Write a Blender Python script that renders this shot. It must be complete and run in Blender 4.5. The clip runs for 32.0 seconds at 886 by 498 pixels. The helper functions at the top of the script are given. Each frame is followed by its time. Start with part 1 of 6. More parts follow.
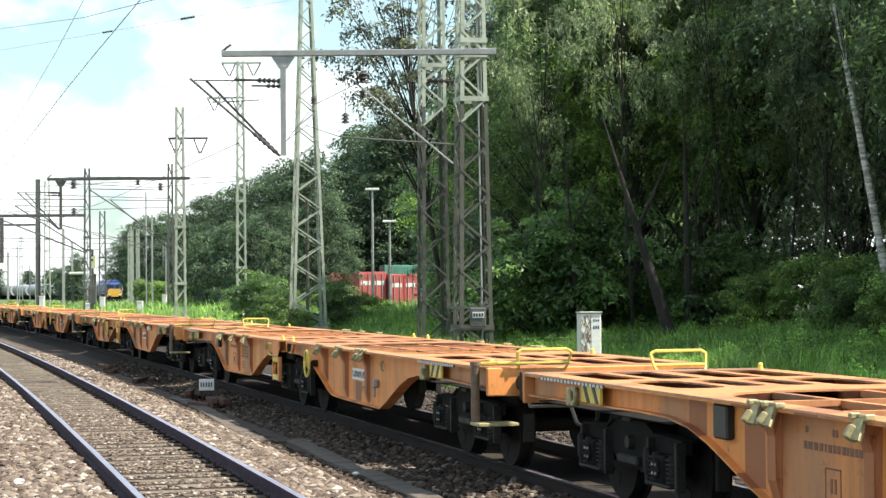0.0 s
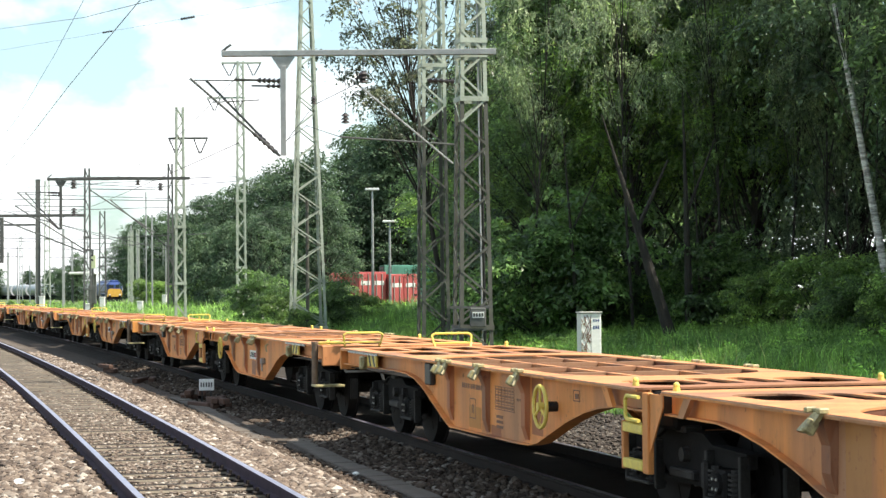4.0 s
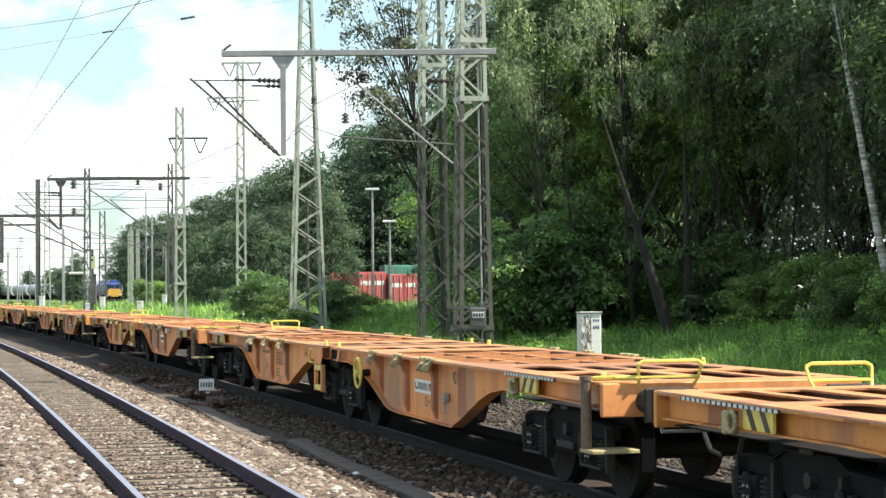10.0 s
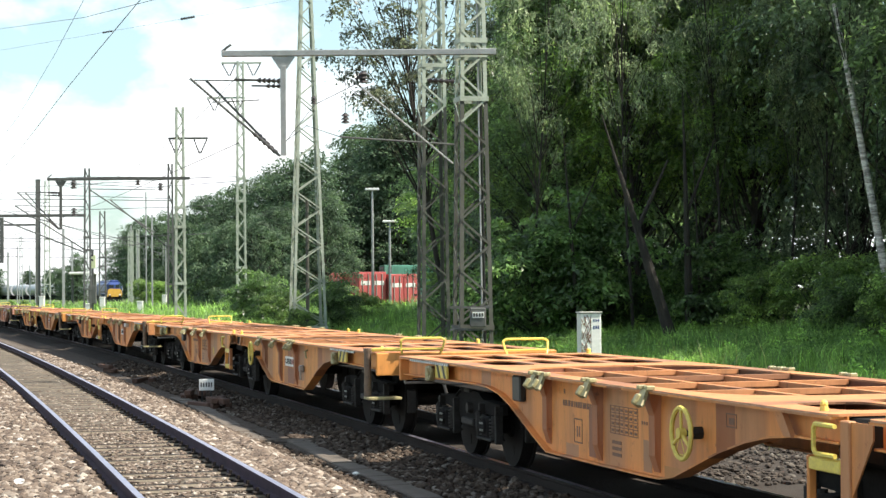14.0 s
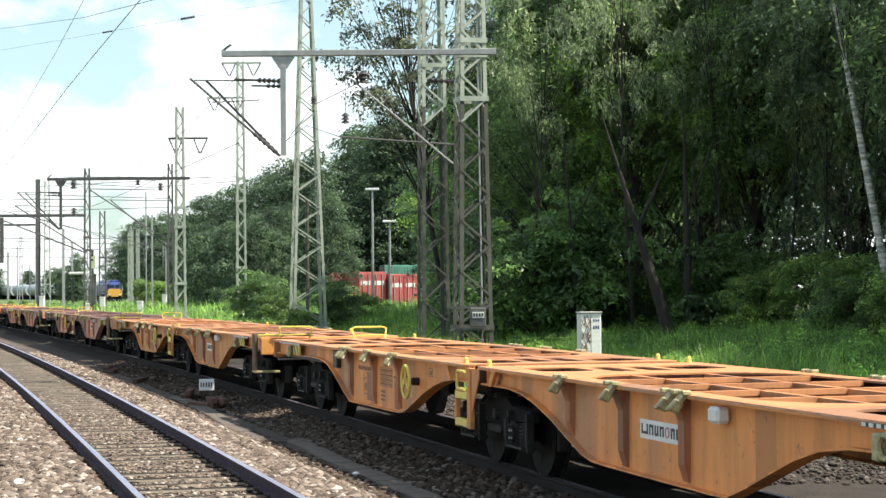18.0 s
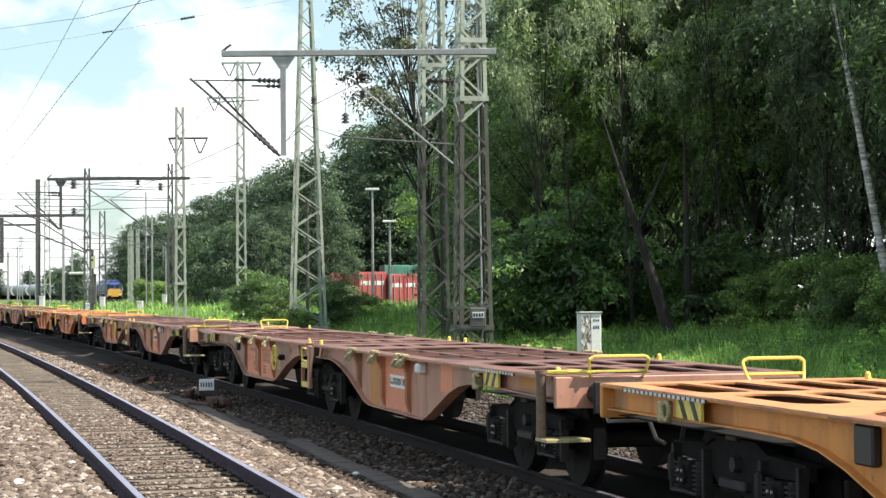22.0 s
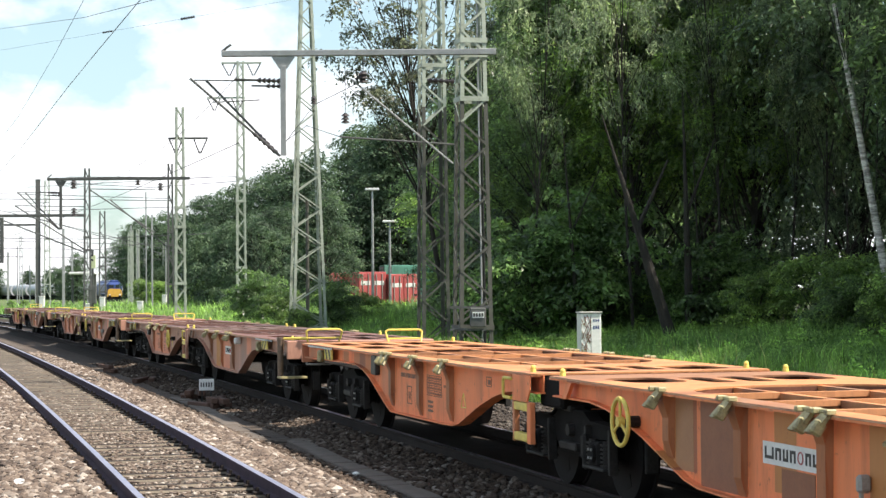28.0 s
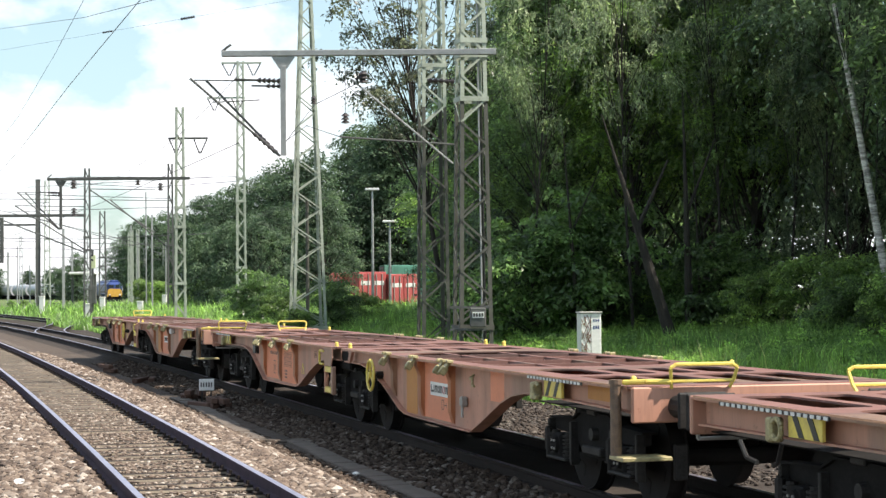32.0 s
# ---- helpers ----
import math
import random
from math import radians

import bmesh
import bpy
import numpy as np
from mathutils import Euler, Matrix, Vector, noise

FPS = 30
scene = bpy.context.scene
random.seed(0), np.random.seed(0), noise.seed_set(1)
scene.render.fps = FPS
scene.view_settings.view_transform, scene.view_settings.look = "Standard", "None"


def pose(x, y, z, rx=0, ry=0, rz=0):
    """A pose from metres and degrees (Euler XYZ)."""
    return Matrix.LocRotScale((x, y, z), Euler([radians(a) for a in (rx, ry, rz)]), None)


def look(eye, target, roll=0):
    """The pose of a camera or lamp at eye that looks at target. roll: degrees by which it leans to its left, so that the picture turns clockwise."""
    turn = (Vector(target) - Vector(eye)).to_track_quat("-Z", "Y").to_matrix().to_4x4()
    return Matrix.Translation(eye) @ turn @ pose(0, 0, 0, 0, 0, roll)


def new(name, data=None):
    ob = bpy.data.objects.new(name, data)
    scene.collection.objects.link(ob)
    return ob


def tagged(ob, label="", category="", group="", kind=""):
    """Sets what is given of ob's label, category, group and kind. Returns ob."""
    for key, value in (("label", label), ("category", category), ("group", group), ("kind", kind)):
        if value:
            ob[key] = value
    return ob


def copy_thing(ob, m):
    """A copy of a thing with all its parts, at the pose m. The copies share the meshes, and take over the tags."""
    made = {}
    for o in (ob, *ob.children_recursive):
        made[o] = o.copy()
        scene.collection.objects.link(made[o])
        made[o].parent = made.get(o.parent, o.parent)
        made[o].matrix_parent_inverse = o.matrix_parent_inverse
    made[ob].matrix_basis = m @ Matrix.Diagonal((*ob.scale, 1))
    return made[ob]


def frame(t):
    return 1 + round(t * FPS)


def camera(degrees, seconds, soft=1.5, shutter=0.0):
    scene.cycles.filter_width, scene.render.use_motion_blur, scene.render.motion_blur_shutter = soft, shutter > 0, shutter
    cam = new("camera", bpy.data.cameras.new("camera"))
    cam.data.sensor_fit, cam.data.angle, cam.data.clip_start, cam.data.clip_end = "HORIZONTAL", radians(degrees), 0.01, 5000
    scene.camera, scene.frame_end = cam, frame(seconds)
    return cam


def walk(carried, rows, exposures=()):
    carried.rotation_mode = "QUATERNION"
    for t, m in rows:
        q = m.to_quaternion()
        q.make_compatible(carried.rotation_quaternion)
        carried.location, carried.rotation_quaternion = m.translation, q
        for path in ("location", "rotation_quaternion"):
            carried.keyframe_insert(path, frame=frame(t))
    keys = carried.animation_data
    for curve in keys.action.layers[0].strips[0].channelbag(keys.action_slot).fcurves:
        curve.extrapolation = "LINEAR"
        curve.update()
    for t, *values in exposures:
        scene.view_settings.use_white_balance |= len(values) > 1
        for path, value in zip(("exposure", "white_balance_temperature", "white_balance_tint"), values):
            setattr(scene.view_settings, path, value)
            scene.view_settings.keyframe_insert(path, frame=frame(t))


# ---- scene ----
cam = camera(26.0, 32.0, soft=1.45)
EYE = (0.0, 0.0, 2.011)
AIM = look(EYE, (0.0, 100.0, 2.011 + 2.095), roll=-0.454)
walk(cam, [(0.0, AIM), (32.0, AIM)],
     exposures=[(0.0, 1.18, 6550, 9), (16.0, 1.15, 6550, 9), (20.0, 1.07, 6550, 11), (32.0, 1.05, 6550, 13)])

# ---- world, sun ----
SUN_AZ, SUN_EL = 103.0, 53.0


def build_world():
    w = bpy.data.worlds.new("sky_world")
    scene.world = w
    w.use_nodes = True
    nt = w.node_tree
    nt.nodes.clear()
    out = nt.nodes.new("ShaderNodeOutputWorld")
    sky = nt.nodes.new("ShaderNodeTexSky")
    sky.sky_type = "NISHITA"
    sky.sun_disc = False
    sky.sun_elevation, sky.sun_rotation = radians(SUN_EL), radians(SUN_AZ)
    sky.air_density, sky.dust_density, sky.ozone_density = 1.0, 1.5, 1.0
    tc = nt.nodes.new("ShaderNodeTexCoord")
    mp = nt.nodes.new("ShaderNodeMapping")
    mp.inputs["Scale"].default_value = (1.0, 1.0, 1.6)
    mp.inputs["Location"].default_value = (0.35, 0.1, 0.0)
    sep = nt.nodes.new("ShaderNodeSeparateXYZ")
    lift = nt.nodes.new("ShaderNodeMapRange")
    lift.inputs[1].default_value, lift.inputs[2].default_value = 0.02, 0.17
    lift.inputs[3].default_value, lift.inputs[4].default_value = 0.20, 0.0
    add = nt.nodes.new("ShaderNodeMath")
    add.operation = "ADD"
    nz = nt.nodes.new("ShaderNodeTexNoise")
    nz.inputs["Scale"].default_value = 7.0
    nz.inputs["Detail"].default_value = 7.0
    nz.inputs["Roughness"].default_value = 0.55
    ramp = nt.nodes.new("ShaderNodeValToRGB")
    ramp.color_ramp.elements[0].color = (0.22, 0.22, 0.22, 1)
    ramp.color_ramp.elements[0].position, ramp.color_ramp.elements[1].position = 0.55, 0.70
    mix = nt.nodes.new("ShaderNodeMixRGB")
    mix.inputs[2].default_value = (15.5, 15.8, 16.2, 1)
    bg = nt.nodes.new("ShaderNodeBackground")
    bg.inputs["Strength"].default_value = 0.05
    nt.links.new(tc.outputs["Generated"], mp.inputs["Vector"])
    nt.links.new(mp.outputs[0], nz.inputs["Vector"])
    nt.links.new(tc.outputs["Generated"], sep.inputs[0])
    nt.links.new(sep.outputs["Z"], lift.inputs[0])
    nt.links.new(nz.outputs["Fac"], add.inputs[0])
    nt.links.new(lift.outputs[0], add.inputs[1])
    nt.links.new(add.outputs[0], ramp.inputs[0])
    nt.links.new(ramp.outputs[0], mix.inputs[0])
    haze = nt.nodes.new("ShaderNodeMixRGB")
    haze.blend_type = "MULTIPLY"
    haze.inputs[0].default_value = 1.0
    haze.inputs[2].default_value = (1.25, 1.72, 1.68, 1)
    nt.links.new(sky.outputs[0], haze.inputs[1])
    nt.links.new(haze.outputs[0], mix.inputs[1])
    nt.links.new(mix.outputs[0], bg.inputs[0])
    nt.links.new(bg.outputs[0], out.inputs[0])


build_world()
sun_dir = Vector((math.sin(radians(SUN_AZ)) * math.cos(radians(SUN_EL)),
                  math.cos(radians(SUN_AZ)) * math.cos(radians(SUN_EL)), math.sin(radians(SUN_EL))))
sun = new("sun", bpy.data.lights.new("sun", "SUN"))
sun.data.energy, sun.data.angle, sun.data.color = 4.5, radians(0.6), (1.0, 0.92, 0.80)
sun.matrix_world = look(tuple(sun_dir * 200), (0, 0, 0))

# ---- the line of the track ----
# s runs away from the camera along the wagons' nearer edge, lat grows towards the wood
RAD, AL, D0 = 2012.15, 1.83129, 22.654


def P(s, lat=0.0, z=0.0):
    th = AL + s / RAD
    return Vector((RAD * (math.sin(th) - math.sin(AL)) + math.sin(th) * lat,
                   D0 - RAD * (math.cos(th) - math.cos(AL)) - math.cos(th) * lat, z))


def heading(s):
    """Degrees about z of the way towards the camera along the track."""
    return math.degrees(AL + s / RAD) + 180.0


def M(s, lat=0.0, z=0.0, turn=0.0):
    p = P(s, lat, z)
    return pose(p.x, p.y, p.z, 0, 0, heading(s) + turn)


# ---- materials ----
def nodes_of(name):
    m = bpy.data.materials.new(name)
    m.use_nodes = True
    nt = m.node_tree
    return m, nt, nt.nodes["Principled BSDF"]


def noise_node(nt, scale, detail=4.0, rough=0.6, coord="Object", stretch=None):
    tc = nt.nodes.new("ShaderNodeTexCoord")
    n = nt.nodes.new("ShaderNodeTexNoise")
    n.inputs["Scale"].default_value, n.inputs["Detail"].default_value, n.inputs["Roughness"].default_value = scale, detail, rough
    if stretch:
        mp = nt.nodes.new("ShaderNodeMapping")
        mp.inputs["Scale"].default_value = stretch
        nt.links.new(tc.outputs[coord], mp.inputs["Vector"])
        nt.links.new(mp.outputs[0], n.inputs["Vector"])
    else:
        nt.links.new(tc.outputs[coord], n.inputs["Vector"])
    return n


def ramp_node(nt, src, stops):
    r = nt.nodes.new("ShaderNodeValToRGB")
    while len(r.color_ramp.elements) < len(stops):
        r.color_ramp.elements.new(0.5)
    for e, (pos, col) in zip(r.color_ramp.elements, stops):
        e.position = pos
        e.color = (*col, 1) if len(col) == 3 else col
    nt.links.new(src, r.inputs[0])
    return r


def mix_node(nt, fac, a, b, mode="MIX"):
    m = nt.nodes.new("ShaderNodeMixRGB")
    m.blend_type = mode
    for i, v in ((0, fac), (1, a), (2, b)):
        if hasattr(v, "is_linked") or hasattr(v, "links"):
            nt.links.new(v, m.inputs[i])
        elif i == 0:
            m.inputs[0].default_value = v
        else:
            m.inputs[i].default_value = (*v, 1)
    return m


def bump(nt, bsdf, src, strength=0.3, dist=0.01):
    b = nt.nodes.new("ShaderNodeBump")
    b.inputs["Strength"].default_value, b.inputs["Distance"].default_value = strength, dist
    nt.links.new(src, b.inputs["Height"])
    nt.links.new(b.outputs[0], bsdf.inputs["Normal"])


def surface(name, base, dark, scale=3.0, fine=40.0, rough=0.7, metal=0.0, amount=0.5, coord="Object", bumps=0.25, bdist=0.006, stretch=None, vary=0.0):
    """Two scales of variation between base and dark, with fine relief."""
    m, nt, b = nodes_of(name)
    n1 = noise_node(nt, scale, 5, 0.65, coord, stretch)
    n2 = noise_node(nt, fine, 3, 0.6, coord, stretch)
    r1 = ramp_node(nt, n1.outputs["Fac"], [(0.5 - amount * 0.35, dark), (0.5 + amount * 0.3, base)])
    c = mix_node(nt, 0.35, r1.outputs[0], ramp_node(nt, n2.outputs["Fac"], [(0.35, dark), (0.65, base)]).outputs[0])
    last = c.outputs[0]
    if vary:
        oi = nt.nodes.new("ShaderNodeObjectInfo")
        hs = nt.nodes.new("ShaderNodeHueSaturation")
        mr = nt.nodes.new("ShaderNodeMapRange")
        mr.inputs[3].default_value, mr.inputs[4].default_value = 1 - vary, 1 + vary
        nt.links.new(oi.outputs["Random"], mr.inputs[0])
        nt.links.new(mr.outputs[0], hs.inputs["Value"])
        nt.links.new(last, hs.inputs["Color"])
        last = hs.outputs[0]
    nt.links.new(last, b.inputs["Base Color"])
    b.inputs["Roughness"].default_value, b.inputs["Metallic"].default_value = rough, metal
    if bumps:
        bump(nt, b, n2.outputs["Fac"], bumps, bdist)
    return m


def wagon_paint(name, base, worn, rust, patches):
    """Old wagon paint: faded streaks that run down, scratches and rust freckles."""
    m, nt, b = nodes_of(name)
    oi = nt.nodes.new("ShaderNodeObjectInfo")
    ofs = nt.nodes.new("ShaderNodeMath")
    ofs.operation = "MULTIPLY"
    ofs.inputs[1].default_value = 40.0
    nt.links.new(oi.outputs["Random"], ofs.inputs[0])
    panel = noise_node(nt, 0.75, 1, 0.4, "Object", (1.0, 0.0, 0.12))
    panel.noise_dimensions = "4D"
    nt.links.new(ofs.outputs[0], panel.inputs["W"])
    grey = tuple(0.65 * v + 0.35 * g for v, g in zip(worn, (0.30, 0.20, 0.12)))
    rp = ramp_node(nt, panel.outputs["Fac"], [(0.36, grey), (0.42, worn), (0.46, base), (0.60, base), (0.63, tuple(min(1, c * 1.12) for c in base)), (0.68, worn)])
    rp.color_ramp.interpolation = "LINEAR"
    streak = noise_node(nt, 1.6, 5, 0.65, "Object", (2.2, 2.2, 0.35))
    streak.noise_dimensions = "4D"
    nt.links.new(ofs.outputs[0], streak.inputs["W"])
    sk = ramp_node(nt, streak.outputs["Fac"], [(0.34, (0.62, 0.62, 0.62)), (0.55, (1, 1, 1)), (0.72, (1.0, 1.0, 1.0))])
    r1 = mix_node(nt, 0.8, rp.outputs[0], sk.outputs[0], "MULTIPLY")
    if patches:
        # oblong repaint fields with hard edges
        tc = nt.nodes.new("ShaderNodeTexCoord")
        mp = nt.nodes.new("ShaderNodeMapping")
        mp.inputs["Scale"].default_value = (2.7, 0.0, 1.25)
        mp.inputs["Location"].default_value = (0.3, 0.5, 0.35)
        fl = nt.nodes.new("ShaderNodeVectorMath")
        fl.operation = "FLOOR"
        wn = nt.nodes.new("ShaderNodeTexWhiteNoise")
        wn.noise_dimensions = "4D"
        nt.links.new(tc.outputs["Object"], mp.inputs["Vector"])
        nt.links.new(mp.outputs[0], fl.inputs[0])
        nt.links.new(fl.outputs[0], wn.inputs["Vector"])
        nt.links.new(ofs.outputs[0], wn.inputs["W"])
        hard = ramp_node(nt, wn.outputs["Value"], [(0.0, (0.85, 0.85, 0.85)), (patches, (0, 0, 0))])
        hard.color_ramp.interpolation = "CONSTANT"
        tint = ramp_node(nt, wn.outputs["Value"], [(0.0, rust), (patches * 0.35, tuple(0.5 * a + 0.5 * g for a, g in zip(worn, (0.34, 0.14, 0.03)))), (patches * 0.6, tuple(0.55 * a + 0.45 * g for a, g in zip(worn, (0.20, 0.16, 0.13)))), (patches * 0.8, (0.42, 0.19, 0.055))])
        tint.color_ramp.interpolation = "CONSTANT"
        r1 = mix_node(nt, hard.outputs[0], r1.outputs[0], tint.outputs[0])
    fine = noise_node(nt, 9.0, 6, 0.7)
    rr = ramp_node(nt, fine.outputs["Fac"], [(0.60, (0, 0, 0)), (0.72, (1, 1, 1))])
    c = mix_node(nt, rr.outputs[0], r1.outputs[0], rust)
    drip = noise_node(nt, 5.0, 5, 0.7, "Object", (3.0, 3.0, 0.5))
    rd = ramp_node(nt, drip.outputs["Fac"], [(0.55, (0, 0, 0)), (0.78, (0.5, 0.5, 0.5))])
    c2 = mix_node(nt, rd.outputs[0], c.outputs[0], tuple(v * 0.6 for v in worn))
    nt.links.new(c2.outputs[0], b.inputs["Base Color"])
    b.inputs["Roughness"].default_value = 0.62
    bump(nt, b, fine.outputs["Fac"], 0.2, 0.004)
    return m


ORANGE = wagon_paint("paint_orange", (0.74, 0.285, 0.076), (0.56, 0.225, 0.08), (0.26, 0.085, 0.035), 0.05)
AMBER = wagon_paint("paint_amber", (0.68, 0.28, 0.065), (0.50, 0.205, 0.07), (0.28, 0.095, 0.035), 0.08)
SALMON = wagon_paint("paint_salmon", (0.47, 0.235, 0.16), (0.36, 0.20, 0.145), (0.24, 0.11, 0.07), 0.0)
CORAL = wagon_paint("paint_coral", (0.88, 0.255, 0.095), (0.66, 0.225, 0.10), (0.26, 0.085, 0.04), 0.10)
DECK = wagon_paint("paint_deck", (0.58, 0.24, 0.095), (0.34, 0.145, 0.07), (0.14, 0.065, 0.04), 0.0)
DECK_RED = wagon_paint("paint_deck_red", (0.19, 0.09, 0.072), (0.12, 0.066, 0.056), (0.075, 0.045, 0.04), 0.0)
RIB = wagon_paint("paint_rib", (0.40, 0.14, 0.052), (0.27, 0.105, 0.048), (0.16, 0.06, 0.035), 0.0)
# red-brown inner paint, darkened to stand for deep shade in the deck openings
INNER_SHADE = wagon_paint("paint_inner", (0.25, 0.09, 0.05), (0.14, 0.06, 0.036), (0.10, 0.05, 0.035), 0.0)
EDGE = surface("worn_sill_edge", (0.66, 0.36, 0.20), (0.30, 0.13, 0.08), 5, 40, 0.5, stretch=(1, 6, 6))
POST = surface("worn_post_steel", (0.19, 0.12, 0.075), (0.08, 0.055, 0.04), 7, 40, 0.55)
YELLOW = surface("yellow_paint", (0.82, 0.66, 0.12), (0.56, 0.42, 0.10), 8, 60, 0.5, bumps=0.1)
YELLOW_WORN = surface("worn_yellow_steel", (0.48, 0.42, 0.20), (0.15, 0.12, 0.07), 18, 60, 0.5)
BLACK = surface("black_paint", (0.02, 0.02, 0.02), (0.012, 0.012, 0.012), 10, 60, 0.5)
WHITE = surface("white_paint", (0.78, 0.78, 0.76), (0.6, 0.6, 0.58), 10, 60, 0.5)
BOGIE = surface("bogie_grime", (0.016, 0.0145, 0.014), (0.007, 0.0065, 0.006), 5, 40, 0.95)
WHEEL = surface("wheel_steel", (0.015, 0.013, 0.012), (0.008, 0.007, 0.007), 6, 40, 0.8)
STEEL_DARK = surface("dark_steel", (0.045, 0.042, 0.040), (0.016, 0.015, 0.014), 6, 50, 0.65, metal=0.2)
STEEL_PALE = surface("worn_pale_steel", (0.42, 0.42, 0.40), (0.25, 0.24, 0.22), 8, 50, 0.5, metal=0.3)
MARK = surface("dark_lettering", (0.22, 0.10, 0.055), (0.12, 0.058, 0.038), 20, 80, 0.6)
PATCH_BROWN = surface("brown_patch_paint", (0.30, 0.115, 0.055), (0.22, 0.085, 0.045), 5, 50, 0.6)
TIMBER = surface("old_timber", (0.12, 0.065, 0.045), (0.06, 0.035, 0.026), 4, 30, 0.9)
PATCH_OCHRE = surface("ochre_patch_paint", (0.50, 0.21, 0.035), (0.42, 0.17, 0.03), 5, 50, 0.6)
PATCH_FRESH = surface("fresh_patch_paint", (0.76, 0.26, 0.13), (0.60, 0.215, 0.115), 2, 40, 0.6)
PATCH_FADED = surface("faded_patch_paint", (0.42, 0.21, 0.10), (0.34, 0.165, 0.085), 3, 50, 0.65)
RAIL_SIDE = surface("rail_side", (0.068, 0.046, 0.066), (0.036, 0.025, 0.036), 4, 40, 0.85)
# grimy rails and clips; darker still, with shade under the wagons in the colour
RAIL_RUST_SHADE = surface("rail_grime", (0.03, 0.023, 0.02), (0.016, 0.013, 0.012), 4, 40, 0.9)
RAIL_TOP = surface("rail_top", (0.58, 0.54, 0.64), (0.42, 0.39, 0.48), 2, 30, 0.36, metal=0.9, bumps=0.05)
SLEEPER = surface("sleeper_wood", (0.215, 0.178, 0.132), (0.115, 0.094, 0.071), 3, 30, 0.9, vary=0.18, stretch=(1, 6, 1))
BALLAST_SOIL = surface("ballast_bed", (0.13, 0.10, 0.08), (0.05, 0.04, 0.033), 9, 26, 0.95, coord="Object", bumps=0.9, bdist=0.04)
SOIL = surface("dark_soil", (0.11, 0.088, 0.072), (0.054, 0.043, 0.036), 3, 22, 0.95, bumps=0.8, bdist=0.03)
# soil with the shade under and behind the wagons put into its colour
SHADED_SOIL = surface("oily_soil", (0.06, 0.05, 0.043), (0.03, 0.025, 0.022), 3, 22, 0.95, bumps=0.8, bdist=0.03)
SAND = surface("sandy_fill", (0.14, 0.113, 0.083), (0.065, 0.053, 0.04), 2.5, 35, 0.95, bumps=0.7, bdist=0.02)
MEADOW = surface("meadow_soil", (0.10, 0.145, 0.04), (0.055, 0.085, 0.022), 0.35, 6, 0.95, bumps=0.8, bdist=0.06)
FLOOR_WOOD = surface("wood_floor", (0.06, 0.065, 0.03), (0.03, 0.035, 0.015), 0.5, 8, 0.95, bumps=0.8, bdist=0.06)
MAST = surface("mast_green_grey", (0.40, 0.45, 0.38), (0.24, 0.27, 0.215), 2, 20, 0.6, metal=0.1)
DUCT = surface("duct_cover", (0.125, 0.102, 0.083), (0.08, 0.065, 0.053), 3, 30, 0.95)
# weathered mast steel, darkened for the wood's shade on the lower lengths
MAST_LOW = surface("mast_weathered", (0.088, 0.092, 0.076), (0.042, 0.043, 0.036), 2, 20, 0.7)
MAST_DARK = surface("mast_dark", (0.10, 0.105, 0.10), (0.06, 0.06, 0.055), 2, 20, 0.6)
GALV = surface("galvanised", (0.36, 0.37, 0.37), (0.24, 0.25, 0.25), 3, 30, 0.5, metal=0.3)
WIRE = surface("wire_copper", (0.10, 0.105, 0.11), (0.06, 0.06, 0.065), 5, 40, 0.5)
INSUL = surface("insulator_brown", (0.055, 0.045, 0.045), (0.03, 0.026, 0.026), 5, 40, 0.3)
CONCRETE = surface("concrete", (0.22, 0.20, 0.17), (0.13, 0.115, 0.10), 4, 40, 0.9)
BARK = surface("bark", (0.038, 0.034, 0.028), (0.019, 0.017, 0.0145), 5, 30, 0.95, bumps=0.8, bdist=0.03, stretch=(3, 3, 0.6))
BIRCH = surface("birch_bark", (0.72, 0.70, 0.65), (0.12, 0.11, 0.10), 2.6, 14, 0.85, stretch=(0.7, 0.7, 4), amount=0.22)
RED = surface("container_red", (0.47, 0.10, 0.095), (0.36, 0.075, 0.075), 0.6, 12, 0.5)
BOARD = surface("pale_board", (0.62, 0.66, 0.40), (0.45, 0.48, 0.28), 4, 30, 0.5)
NOSE = surface("front_yellow", (0.62, 0.36, 0.05), (0.42, 0.22, 0.04), 2, 20, 0.5)
TEAL = surface("container_teal", (0.10, 0.30, 0.22), (0.07, 0.2, 0.15), 0.6, 12, 0.5)
BLUE = surface("loco_blue", (0.025, 0.06, 0.22), (0.02, 0.04, 0.15), 0.6, 12, 0.4)
TANK = surface("tank_grey", (0.48, 0.50, 0.52), (0.33, 0.34, 0.36), 0.6, 9, 0.4, metal=0.2)
GLASS_DARK = surface("dark_window", (0.02, 0.025, 0.03), (0.012, 0.015, 0.02), 3, 30, 0.1, bumps=0)


